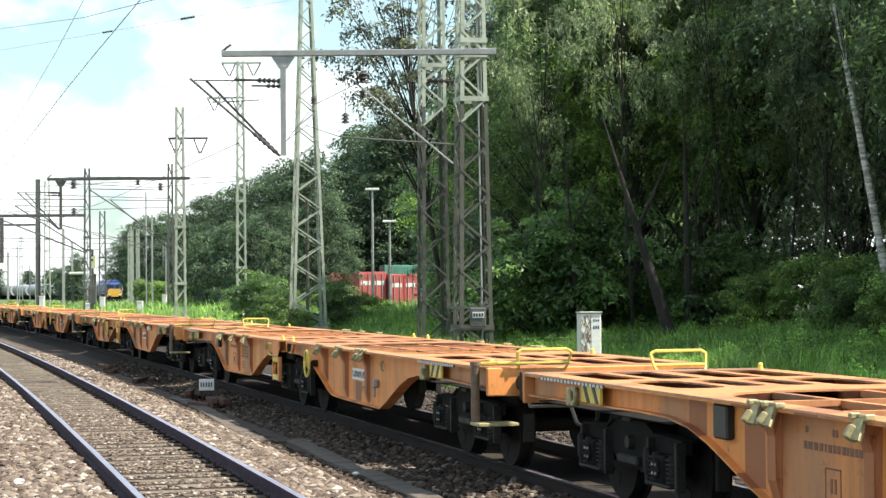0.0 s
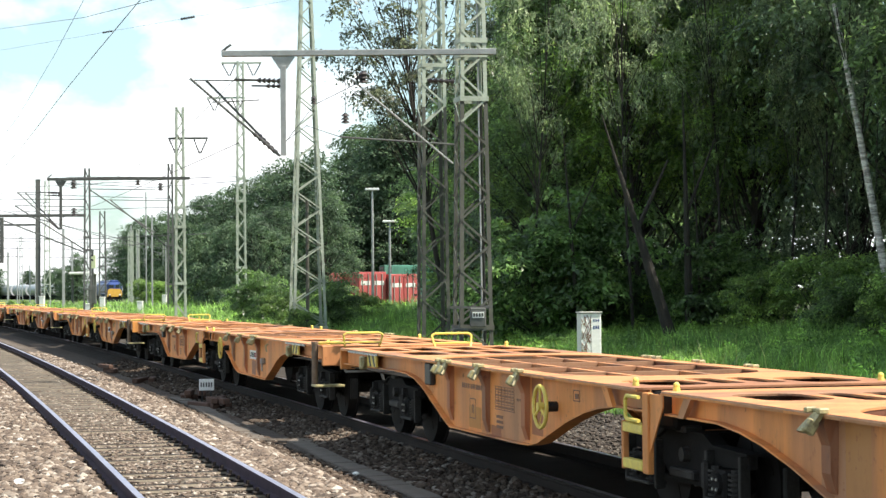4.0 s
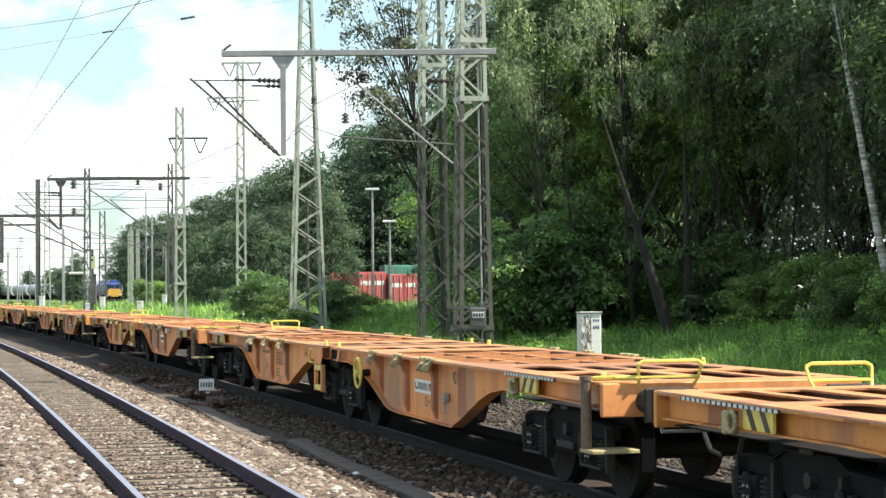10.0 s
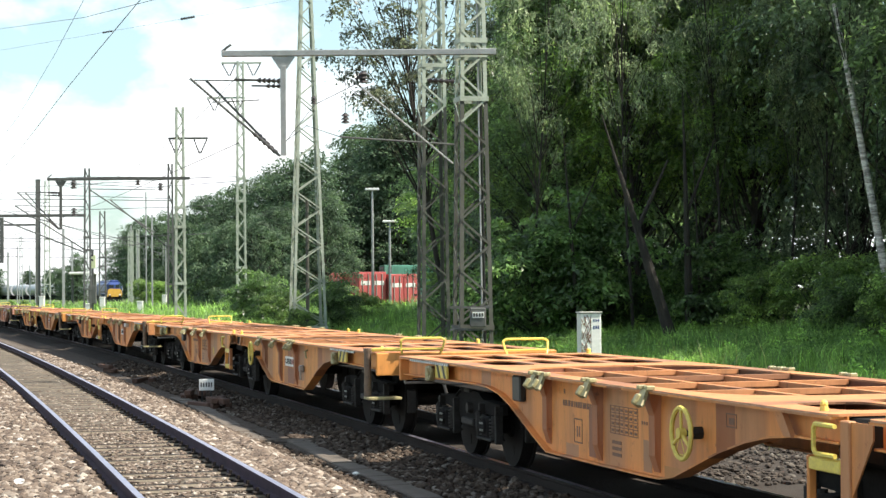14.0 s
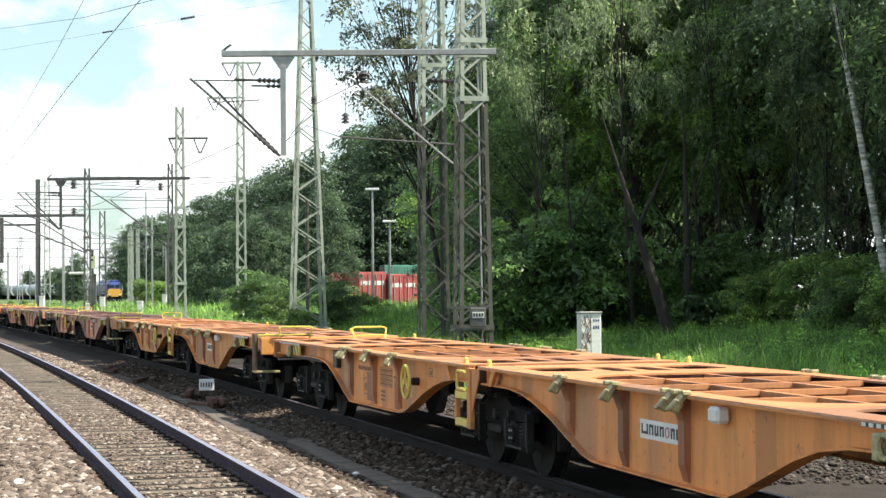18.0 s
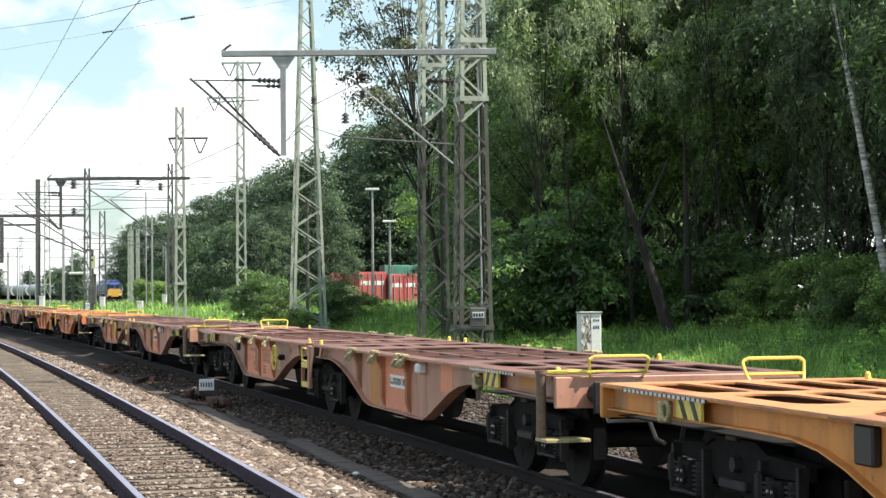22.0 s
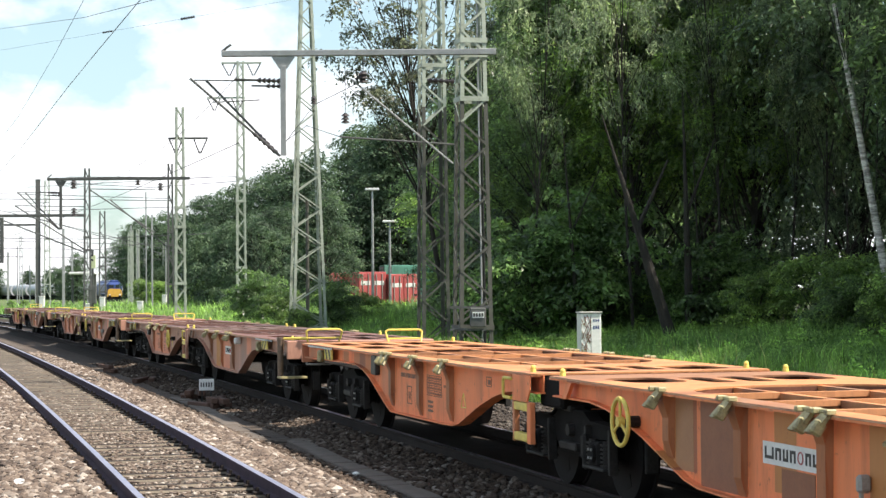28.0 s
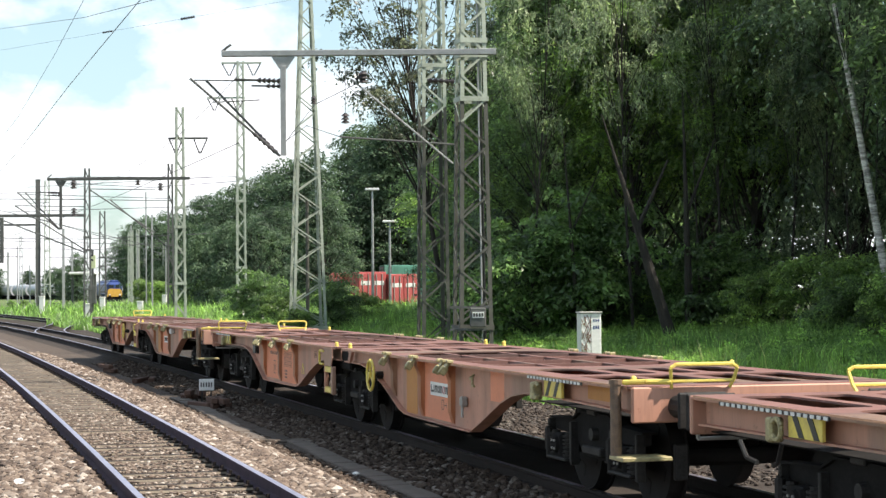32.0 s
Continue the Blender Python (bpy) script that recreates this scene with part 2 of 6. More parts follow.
def leaf_material(name, a, b2, trans=0.45, clumps=0.9, sun_peak=2.1, rough=0.38):
    m, nt, b = nodes_of(name)
    g = nt.nodes.new("ShaderNodeNewGeometry")
    # random leaf tones; the brightest share stands in for leaves caught by the sun
    r = ramp_node(nt, g.outputs["Random Per Island"], [(0.0, b2), (0.5, a), (0.82, tuple(v * (0.75 + 0.26 * sun_peak) for v in a)), (1.0, tuple(min(1, v * sun_peak) for v in a))])
    oi = nt.nodes.new("ShaderNodeObjectInfo")
    hs = nt.nodes.new("ShaderNodeHueSaturation")
    mr = nt.nodes.new("ShaderNodeMapRange")
    mr.inputs[3].default_value, mr.inputs[4].default_value = 0.78, 1.25
    nt.links.new(oi.outputs["Random"], mr.inputs[0])
    nt.links.new(mr.outputs[0], hs.inputs["Value"])
    # warm bright and cool dark clumps: lit and shaded patches painted into the foliage
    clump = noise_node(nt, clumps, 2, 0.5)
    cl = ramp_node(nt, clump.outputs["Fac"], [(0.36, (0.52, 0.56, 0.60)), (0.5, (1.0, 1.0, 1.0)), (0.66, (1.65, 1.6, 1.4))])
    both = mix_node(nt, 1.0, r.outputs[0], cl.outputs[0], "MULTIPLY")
    nt.links.new(both.outputs[0], hs.inputs["Color"])
    nt.links.new(hs.outputs[0], b.inputs["Base Color"])
    b.inputs["Roughness"].default_value = rough
    t = nt.nodes.new("ShaderNodeBsdfTranslucent")
    hs2 = nt.nodes.new("ShaderNodeHueSaturation")
    hs2.inputs["Value"].default_value, hs2.inputs["Saturation"].default_value = 1.9, 1.1
    nt.links.new(hs.outputs[0], hs2.inputs["Color"])
    nt.links.new(hs2.outputs[0], t.inputs["Color"])
    mx = nt.nodes.new("ShaderNodeMixShader")
    mx.inputs[0].default_value = trans
    out = nt.nodes["Material Output"]
    nt.links.new(b.outputs[0], mx.inputs[1])
    nt.links.new(t.outputs[0], mx.inputs[2])
    nt.links.new(mx.outputs[0], out.inputs["Surface"])
    return m


LEAF_DARK = leaf_material("leaf_dark", (0.118, 0.17, 0.094), (0.06, 0.094, 0.05), 0.42, 0.7)
LEAF_MID = leaf_material("leaf_mid", (0.15, 0.22, 0.092), (0.075, 0.12, 0.047), 0.5, 0.7)
LEAF_BUSH = leaf_material("leaf_bush", (0.085, 0.14, 0.05), (0.043, 0.085, 0.026))
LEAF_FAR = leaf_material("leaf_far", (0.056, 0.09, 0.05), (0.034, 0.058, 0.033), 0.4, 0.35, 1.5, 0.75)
LEAF_HAZE = leaf_material("leaf_haze", (0.066, 0.102, 0.058), (0.043, 0.07, 0.041), 0.4, 0.35, 1.45, 0.75)
LEAF_POPLAR = leaf_material("leaf_poplar", (0.085, 0.10, 0.065), (0.04, 0.05, 0.034))
LEAF_WILLOW = leaf_material("leaf_willow", (0.14, 0.185, 0.112), (0.07, 0.104, 0.06), 0.45, 0.7)
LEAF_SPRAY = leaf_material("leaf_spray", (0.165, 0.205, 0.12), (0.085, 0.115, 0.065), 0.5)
LEAF_LIGHT = leaf_material("leaf_light", (0.15, 0.225, 0.07), (0.08, 0.136, 0.04), 0.52, 0.7)
GRASS = leaf_material("grass_blade", (0.15, 0.25, 0.072), (0.085, 0.16, 0.04), 0.45)
WEED = leaf_material("weed_leaf", (0.185, 0.29, 0.085), (0.10, 0.185, 0.045), 0.5, 0.9, 1.7)
GRASS_DRY = leaf_material("grass_dry", (0.30, 0.28, 0.12), (0.20, 0.18, 0.07), 0.4)

def stone_material(name, k):
    m, nt, b = nodes_of(name)
    g = nt.nodes.new("ShaderNodeNewGeometry")
    stops = [(0.0, (0.035, 0.023, 0.018)), (0.35, (0.115, 0.080, 0.060)), (0.68, (0.20, 0.15, 0.115)), (0.92, (0.36, 0.30, 0.245)), (1.0, (0.62, 0.56, 0.49))]
    r = ramp_node(nt, g.outputs["Random Per Island"], [(p, tuple(k * v for v in c)) for p, c in stops])
    n = noise_node(nt, 30, 3)
    c = mix_node(nt, 0.3, r.outputs[0], ramp_node(nt, n.outputs["Fac"], [(0.3, (0.05 * k, 0.036 * k, 0.028 * k)), (0.7, (0.25 * k, 0.19 * k, 0.145 * k))]).outputs[0])
    nt.links.new(c.outputs[0], b.inputs["Base Color"])
    b.inputs["Roughness"].default_value = 0.9
    return m


STONE = stone_material("ballast_stone", 0.9)
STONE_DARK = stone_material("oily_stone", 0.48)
# verge stones with shade put into their colour
STONE_SHADED = stone_material("black_oily_stone", 0.32)


for dull in (BOGIE, WHEEL, STEEL_DARK, RAIL_SIDE, RAIL_RUST_SHADE, SOIL, SHADED_SOIL, STONE_DARK):
    dull.node_tree.nodes["Principled BSDF"].inputs["Specular IOR Level"].default_value = 0.18


# ---- mesh helpers ----
def finish(bm, name, mat):
    bmesh.ops.recalc_face_normals(bm, faces=bm.faces)
    me = bpy.data.meshes.new(name)
    bm.to_mesh(me)
    bm.free()
    for mm in (mat if isinstance(mat, (list, tuple)) else [mat]):
        me.materials.append(mm)
    return me


def part(name, bm, material, parent, label=""):
    ob = new(name, finish(bm, name, material))
    ob.parent = parent
    return tagged(ob, label) if label else ob


def thing(name, label, category, group="", kind=""):
    return tagged(new(name), label, category, group, kind)


def box(bm, x0, x1, y0, y1, z0, z1, bev=0.0, m=None):
    r = bmesh.ops.create_cube(bm, size=1.0)
    mat = Matrix.Translation(((x0 + x1) / 2, (y0 + y1) / 2, (z0 + z1) / 2)) @ Matrix.Diagonal((abs(x1 - x0), abs(y1 - y0), abs(z1 - z0), 1))
    if m is not None:
        mat = m @ mat
    bmesh.ops.transform(bm, matrix=mat, verts=r["verts"])
    if bev:
        es = list({e for v in r["verts"] for e in v.link_edges})
        bmesh.ops.bevel(bm, geom=es, offset=bev, segments=1, affect="EDGES")
    return bm


def cyl(bm, p0, p1, r0, r1=None, seg=10, caps=True):
    p0, p1 = Vector(p0), Vector(p1)
    d = p1 - p0
    m = Matrix.Translation((p0 + p1) / 2) @ d.to_track_quat("Z", "Y").to_matrix().to_4x4()
    bmesh.ops.create_cone(bm, cap_ends=caps, segments=seg, radius1=r0, radius2=r0 if r1 is None else r1, depth=d.length, matrix=m)
    return bm


def tube(bm, pts, r, seg=8):
    for a, b in zip(pts, pts[1:]):
        cyl(bm, a, b, r, r, seg)
    return bm


def plate(bm, outline, y0, y1):
    """A plate cut to an (x, z) outline, between two y."""
    vs = [bm.verts.new((x, y0, z)) for x, z in outline]
    f = bm.faces.new(vs)
    ex = bmesh.ops.extrude_face_region(bm, geom=[f])
    bmesh.ops.translate(bm, vec=(0, y1 - y0, 0), verts=[g for g in ex["geom"] if isinstance(g, bmesh.types.BMVert)])
    bmesh.ops.triangulate(bm, faces=[f for f in bm.faces if len(f.verts) > 4])
    return bm


def B():
    return bmesh.new()


def rrect(x0, x1, y0, y1, r, n=4):
    pts = []
    for cx, cy, a0 in ((x1 - r, y1 - r, 0), (x0 + r, y1 - r, 90), (x0 + r, y0 + r, 180), (x1 - r, y0 + r, 270)):
        for i in range(n + 1):
            a = radians(a0 + 90 * i / n)
            pts.append((cx + r * math.cos(a), cy + r * math.sin(a)))
    return pts


def sheet_with_holes(bm, outer, holes, z0, z1):
    edges = []
    for loop in [outer] + holes:
        vs = [bm.verts.new((x, y, z1)) for x, y in loop]
        edges += [bm.edges.new((vs[i], vs[(i + 1) % len(vs)])) for i in range(len(vs))]
    bmesh.ops.triangle_fill(bm, use_beauty=True, use_dissolve=False, edges=edges)
    ex = bmesh.ops.extrude_face_region(bm, geom=list(bm.faces))
    bmesh.ops.translate(bm, vec=(0, 0, z0 - z1), verts=[g for g in ex["geom"] if isinstance(g, bmesh.types.BMVert)])
    return bm


def mesh_object(name, verts, faces, mats, smooth=False):
    me = bpy.data.meshes.new(name)
    me.from_pydata(verts, [], faces)
    for mm in (mats if isinstance(mats, (list, tuple)) else [mats]):
        me.materials.append(mm)
    if smooth:
        me.polygons.foreach_set("use_smooth", [True] * len(me.polygons))
    me.update()
    return new(name, me)


# ---- ground ----
def smooth_step(a, b, v):
    t = min(1.0, max(0.0, (v - a) / (b - a)))
    return t * t * (3 - 2 * t)


BED = ((-9.0, -0.50), (-6.4, -0.31), (-5.4, -0.235), (-4.75, -0.17), (-4.03, -0.155), (-3.98, -0.27), (-2.24, -0.27), (-2.18, -0.155), (-1.6, -0.165), (-1.2, -0.25), (-1.0, -0.28),
       (0.05, -0.28), (0.5, -0.158), (2.1, -0.158), (2.8, -0.22), (5.4, -0.24), (6.0, -0.26))


def ground_z(s, lat):
    z = BED[0][1] if lat < 0 else BED[-1][1]
    for (l0, z0), (l1, z1) in zip(BED, BED[1:]):
        if l0 <= lat < l1:
            z = z0 + (z1 - z0) * (lat - l0) / (l1 - l0)
    z += 0.95 * smooth_step(5.5, 20.0, lat) * (1 - 0.45 * smooth_step(70, 160, s))
    if lat > 4:
        z += 0.12 * noise.noise(Vector((s * 0.13, lat * 0.17, 3.1)))
    return z


def build_ground():
    lats = [-1500, -700, -300, -120, -60, -30, -16, -11, -9, -7.5, -6.6, -5.9, -5.4, -5.15, -4.9, -4.75, -4.4, -4.03, -3.98, -3.1, -2.24, -2.18, -1.6, -1.4, -1.2, -1.0, -0.7, -0.3, 0.05, 0.5, 1.3, 2.1, 2.8,
            3.0, 3.6, 4.2, 5, 6, 7, 8, 9, 10, 11.5, 13, 14.5, 16, 18, 20, 23, 27, 32, 38, 46, 60, 90, 150, 300, 700, 1500, 3000]
    ss = [-700, -500, -380, -300, -220, -150, -100, -70, -50, -35] + [-25 + 2.5 * i for i in range(54)] + [115, 122, 130, 140, 150, 165, 180, 200, 230, 270, 320, 400, 500, 650, 850, 1100, 1500, 2000, 2600]
    verts, faces, mats = [], [], []
    for s in ss:
        for lat in lats:
            verts.append(P(s, lat, ground_z(s, lat)))
    nl = len(lats)
    for i in range(len(ss) - 1):
        for j in range(nl - 1):
            faces.append((i * nl + j, i * nl + j + 1, (i + 1) * nl + j + 1, (i + 1) * nl + j))
            mid = (lats[j] + lats[j + 1]) / 2
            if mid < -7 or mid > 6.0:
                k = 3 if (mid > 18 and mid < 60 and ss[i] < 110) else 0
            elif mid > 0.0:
                # from the wagons' track to the verge: the soil with painted-in shade
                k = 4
            elif mid > -1.45:
                k = 2
            else:
                k = 1
            mats.append(k)
    ob = mesh_object("ground", verts, faces, [MEADOW, BALLAST_SOIL, SOIL, FLOOR_WOOD, SHADED_SOIL], True)
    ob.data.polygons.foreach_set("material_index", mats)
    return tagged(ob, "railway ground with ballast, dark soil and grassy meadow", "ground", kind="structure")


ground = build_ground()

RAIL_PROFILE = [(-0.036, 0.0), (-0.036, -0.03), (-0.010, -0.045), (-0.009, -0.125), (-0.07, -0.148), (-0.07, -0.16),
                (0.07, -0.16), (0.07, -0.148), (0.009, -0.125), (0.010, -0.045), (0.036, -0.03), (0.036, 0.0)]


def rail_mesh(name, fn, s0, s1, step, side_mat):
    n = max(2, int((s1 - s0) / step) + 1)
    verts, faces, mats = [], [], []
    k = len(RAIL_PROFILE)
    for i in range(n):
        s = s0 + (s1 - s0) * i / (n - 1)
        lat, dz = fn(s)
        for y, z in RAIL_PROFILE:
            verts.append(P(s, lat + y, z + dz))
    for i in range(n - 1):
        for j in range(k):
            faces.append((i * k + j, i * k + (j + 1) % k, (i + 1) * k + (j + 1) % k, (i + 1) * k + j))
            mats.append(1 if j == k - 1 else 0)
    me = bpy.data.meshes.new(name)
    me.from_pydata(verts, [], faces)
    me.materials.append(side_mat)
    me.materials.append(RAIL_TOP)
    me.polygons.foreach_set("material_index", mats)
    me.update()
    return me


def sleeper_mesh():
    bm = B()
    box(bm, -0.11, 0.11, -1.25, 1.25, -0.30, -0.158, 0.025)
    n = len(bm.faces)
    for side in (-0.7535, 0.7535):
        for e in (-1, 1):
            y = side + e * 0.115
            box(bm, -0.075, 0.075, y - 0.05, y + 0.05, -0.158, -0.128, 0.008)
            cyl(bm, (0, y, -0.13), (0, y, -0.085), 0.022, seg=6)
    bm.faces.ensure_lookup_table()
    for f in bm.faces[n:]:
        f.material_index = 1
    return finish(bm, "sleeper", [SLEEPER, RAIL_RUST_SHADE])


SLEEPER_ME = sleeper_mesh()


def track(name, label, centre, s0, s1, near0, near1, step=2.5):
    """Two rails, the nearer sleepers as pieces, the farther ones joined."""
    root = thing(name, label, "railway track", kind="structure")
    for side in (-0.7535, 0.7535):
        # only the wagons' track takes the rail colour that has shade painted in
        r = new("rail", rail_mesh("rail", lambda s: (centre(s) + side, 0.0), s0, s1, step, RAIL_RUST_SHADE if centre(0) == 1.30 else RAIL_SIDE))
        r.parent = root
    rng = random.Random(5)
    far = B()
    s = s0
    while s < s1:
        if near0 <= s <= near1:
            o = new("sleeper", SLEEPER_ME)
            o.parent = root
            o.matrix_basis = M(s + rng.uniform(-0.03, 0.03), centre(s), rng.uniform(-0.012, 0.008), rng.uniform(-1, 1))
        elif s > -30 and s < 180 and centre(0) != 1.30:
            box(far, -0.12, 0.12, -1.25, 1.25, -0.30, -0.168, m=M(s, centre(s)))
        s += 0.65
    if len(far.verts):
        o = new("sleepers", finish(far, "sleepers", SLEEPER))
        o.parent = root
        tagged(o, kind="stuff")
    return root


track_1 = track("track_1", "empty railway track with shiny rails and weathered sleepers", lambda s: -3.11, -60, 260, -8, 70)
track_2 = track("track_2", "railway track under the container wagons", lambda s: 1.30, -420, 420, 0, -1)
track_3 = track("track_3", "further railway track joining from the meadow", lambda s: 1.3 + 4.9 * smooth_step(72, 118, s), 74, 400, 0, -1)


# sandy fill between the rails of the empty track
def sand_fill():
    verts, faces = [], []
    cols = [-0.63, -0.52, 0.0, 0.52, 0.63]
    rows = [-12 + 0.5 * i for i in range(200)]
    for s in rows:
        for c in cols:
            verts.append(P(s, -3.11 + c, -0.186 + 0.022 * smooth_step(5, 16, s) + 0.042 * noise.noise(Vector((s * 1.1, c * 2, 0))) - (0.07 if abs(c) > 0.6 else 0)))
    n = len(cols)
    for i in range(len(rows) - 1):
        for j in range(n - 1):
            faces.append((i * n + j, i * n + j + 1, (i + 1) * n + j + 1, (i + 1) * n + j))
    ob = mesh_object("trackbed_fill", verts, faces, SAND, True)
    tagged(ob, "sandy gravel fill between the rails of the empty track", "gravel", kind="structure")


sand_fill()


# ---- ballast stones ----
def icosa():
    bm = B()
    bmesh.ops.create_icosphere(bm, subdivisions=1, radius=1.0)
    v = np.array([x.co[:] for x in bm.verts])
    f = np.array([[q.index for q in x.verts] for x in bm.faces])
    bm.free()
    return v, f


ICO_V, ICO_F = icosa()


def stones(name, label, areas, rng_seed, size0=0.024, size1=0.062, mat=STONE):
    """areas: (s0, s1, lat0, lat1, stones per square metre)"""
    rng = np.random.default_rng(rng_seed)
    allv, allf, base = [], [], 0
    for s0, s1, l0, l1, dens in areas:
        fill = 0.085 if -3.75 < l0 < -2.4 else 0.0
        n = int((s1 - s0) * (l1 - l0) * dens)
        for s, lat in zip(rng.uniform(s0, s1, n), rng.uniform(l0, l1, n)):
            r = size0 + (size1 - size0) * rng.uniform(0, 1) ** 1.5
            jit = ICO_V * rng.uniform(0.72, 1.2, (len(ICO_V), 1)) * (r * np.array([rng.uniform(0.8, 1.35), rng.uniform(0.8, 1.2), rng.uniform(0.55, 0.85)]))
            a = rng.uniform(0, 6.28)
            c, sn = math.cos(a), math.sin(a)
            p = P(s, lat)
            z = ground_z(s, lat) + fill + r * 0.25 + rng.uniform(0, 0.012)
            x = jit[:, 0] * c - jit[:, 1] * sn + p.x
            y = jit[:, 0] * sn + jit[:, 1] * c + p.y
            allv.append(np.stack([x, y, jit[:, 2] + z], 1))
            allf.append(ICO_F + base)
            base += len(ICO_V)
    v = np.concatenate(allv)
    f = np.concatenate(allf)
    ob = mesh_object(name, v.tolist(), f.tolist(), mat)
    return tagged(ob, label, "ballast", kind="stuff")


stones("ballast_stones", "brown and grey crushed ballast stones beside the rails",
       [(-4, 8, -2.28, -1.3, 430), (8, 22, -2.28, -1.25, 300), (22, 48, -2.28, -1.2, 150),
        (-5, 8, -5.9, -3.98, 330), (8, 20, -5.9, -3.98, 220), (20, 40, -5.4, -3.98, 90)], 11, 0.02, 0.075)
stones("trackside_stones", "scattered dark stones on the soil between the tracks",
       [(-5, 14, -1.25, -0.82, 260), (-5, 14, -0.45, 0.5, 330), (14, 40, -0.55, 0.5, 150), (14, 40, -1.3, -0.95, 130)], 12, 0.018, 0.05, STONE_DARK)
# far-side stones, coloured dark to stand for the shade seen under the wagons
stones("verge_stones", "stones on the verge beyond the wagons, darkened to look shaded", [(-2, 24, 2.6, 6.0, 90)], 14, 0.018, 0.05, STONE_SHADED)
stones("trackbed_stones", "loose small stones on the sandy fill between the rails",
       [(-4, 20, -3.65, -2.55, 260), (20, 40, -3.65, -2.55, 60)], 13, 0.012, 0.036)


# ---- container wagons ----
HALF = 1.30
BELLY = [(0.60, 0.965), (1.15, 0.965), (1.6, 0.925), (2.0, 0.86), (2.5, 0.745), (3.0, 0.60), (3.45, 0.47), (3.75, 0.425), (4.2, 0.415), (6.45, 0.405), (6.85, 0.405),
         (7.25, 0.52), (7.7, 0.67), (8.1, 0.80), (8.5, 0.895), (8.95, 0.945), (9.6, 0.955), (12.5, 0.93)]


def flip(bm, sign):
    if sign < 0:
        bmesh.ops.transform(bm, matrix=Matrix.Diagonal((-1, 1, 1, 1)), verts=bm.verts)
        bmesh.ops.reverse_faces(bm, faces=bm.faces)
    return bm


def side_sill(side, E, X0):
    """Fish-bellied web with its lower flange."""
    bm = B()
    y = side * (HALF - 0.12)
    line = [(X0, 0.965)] + BELLY[1:-1] + [(E - 0.05, 0.93)]
    plate(bm, line + [(E - 0.05, 1.14), (X0, 1.14)], y - 0.006, y + 0.006)
    for (x0, z0), (x1, z1) in zip(line, line[1:]):
        vs = [bm.verts.new(c) for c in ((x0, y - 0.075, z0), (x1, y - 0.075, z1), (x1, y + 0.075, z1), (x0, y + 0.075, z0),
                                        (x0, y - 0.075, z0 - 0.016), (x1, y - 0.075, z1 - 0.016), (x1, y + 0.075, z1 - 0.016), (x0, y + 0.075, z0 - 0.016))]
        for q in ((0, 1, 2, 3), (7, 6, 5, 4), (0, 4, 5, 1), (3, 2, 6, 7), (0, 3, 7, 4), (1, 5, 6, 2)):
            bm.faces.new([vs[i] for i in q])
    return bm


def opening_end(E):
    """Outer end of the great deck opening."""
    return 7.85 if E < 12.5 else 8.72


def deck_frame(E, X0):
    bm = B()
    outer = rrect(X0, E, -HALF, HALF, 0.05, 2)
    holes = []
    for sg in (-1, 1):
        def h(x0, x1, a, b, r):
            holes.append(rrect(x0, x1, min(sg * a, sg * b), max(sg * a, sg * b), r, 4))
        X1 = opening_end(E)
        h(X1 + 0.55, X1 + 1.95, 0.52, 1.02, 0.24)
        h(X1 + 0.75, X1 + 1.95, 0.08, 0.38, 0.14)
        h(X1 + 2.25, E - 0.35, 0.10, 0.52, 0.08)
        h(X1 + 2.25, E - 0.35, 0.64, 1.06, 0.08)
        h(0.78, 1.72, 0.45, 1.04, 0.2)
        h(0.9, 1.9, 0.07, 0.33, 0.12)
    holes.append(opening_loop(E, 1.07))
    sheet_with_holes(bm, outer, holes, 1.137, 1.155)
    return bm


def opening_loop(E, half_width):
    return rrect(2.55, opening_end(E), -half_width, half_width, 0.86, 7)


def opening_wall(E):
    """Upright wall that follows the rounded edge of the great opening."""
    bm = B()
    loop = opening_loop(E, 1.08)
    lo = [bm.verts.new((x, y, 0.93)) for x, y in loop]
    hi = [bm.verts.new((x, y, 1.1365)) for x, y in loop]
    for i in range(len(loop)):
        j = (i + 1) % len(loop)
        bm.faces.new((lo[i], lo[j], hi[j], hi[i]))
    bmesh.ops.solidify(bm, geom=list(bm.faces), thickness=0.01)
    return bm


def deck_webs(E):
    """Upright walls under the deck."""
    out = []
    X1 = opening_end(E)
    for sg in (-1, 1):
        out.append(box(B(), X1 + 0.3, E - 0.1, sg * 0.045 - 0.006, sg * 0.045 + 0.006, 0.90, 1.136))
        out.append(box(B(), 0.7, 2.3, sg * 0.40 - 0.006, sg * 0.40 + 0.006, 0.94, 1.136))
    for x in (X1 + 2.1, 2.05, 0.7):
        out.append(box(B(), x - 0.008, x + 0.008, -1.17, 1.17, 0.97, 1.136))
    return out


def bolster_plate(E):
    return [box(B(), opening_end(E) + 0.15, E - 0.15, -0.45, 0.45, 0.872, 0.899), box(B(), 0.62, 2.4, -1.1, 1.1, 0.925, 0.935)]


def cross_bar(x):
    bm = B()
    box(bm, x - 0.035, x + 0.035, -1.065, 1.065, 1.10, 1.148)
    box(bm, x - 0.006, x + 0.006, -1.063, 1.063, 0.96, 1.10)
    return bm


def long_bar(y, E):
    bm = B()
    x0, x1 = 2.45, opening_end(E) - 0.03
    box(bm, x0, x1, y - 0.035, y + 0.035, 1.085, 1.143)
    box(bm, x0, x1, y - 0.006, y + 0.006, 0.98, 1.085)
    return bm


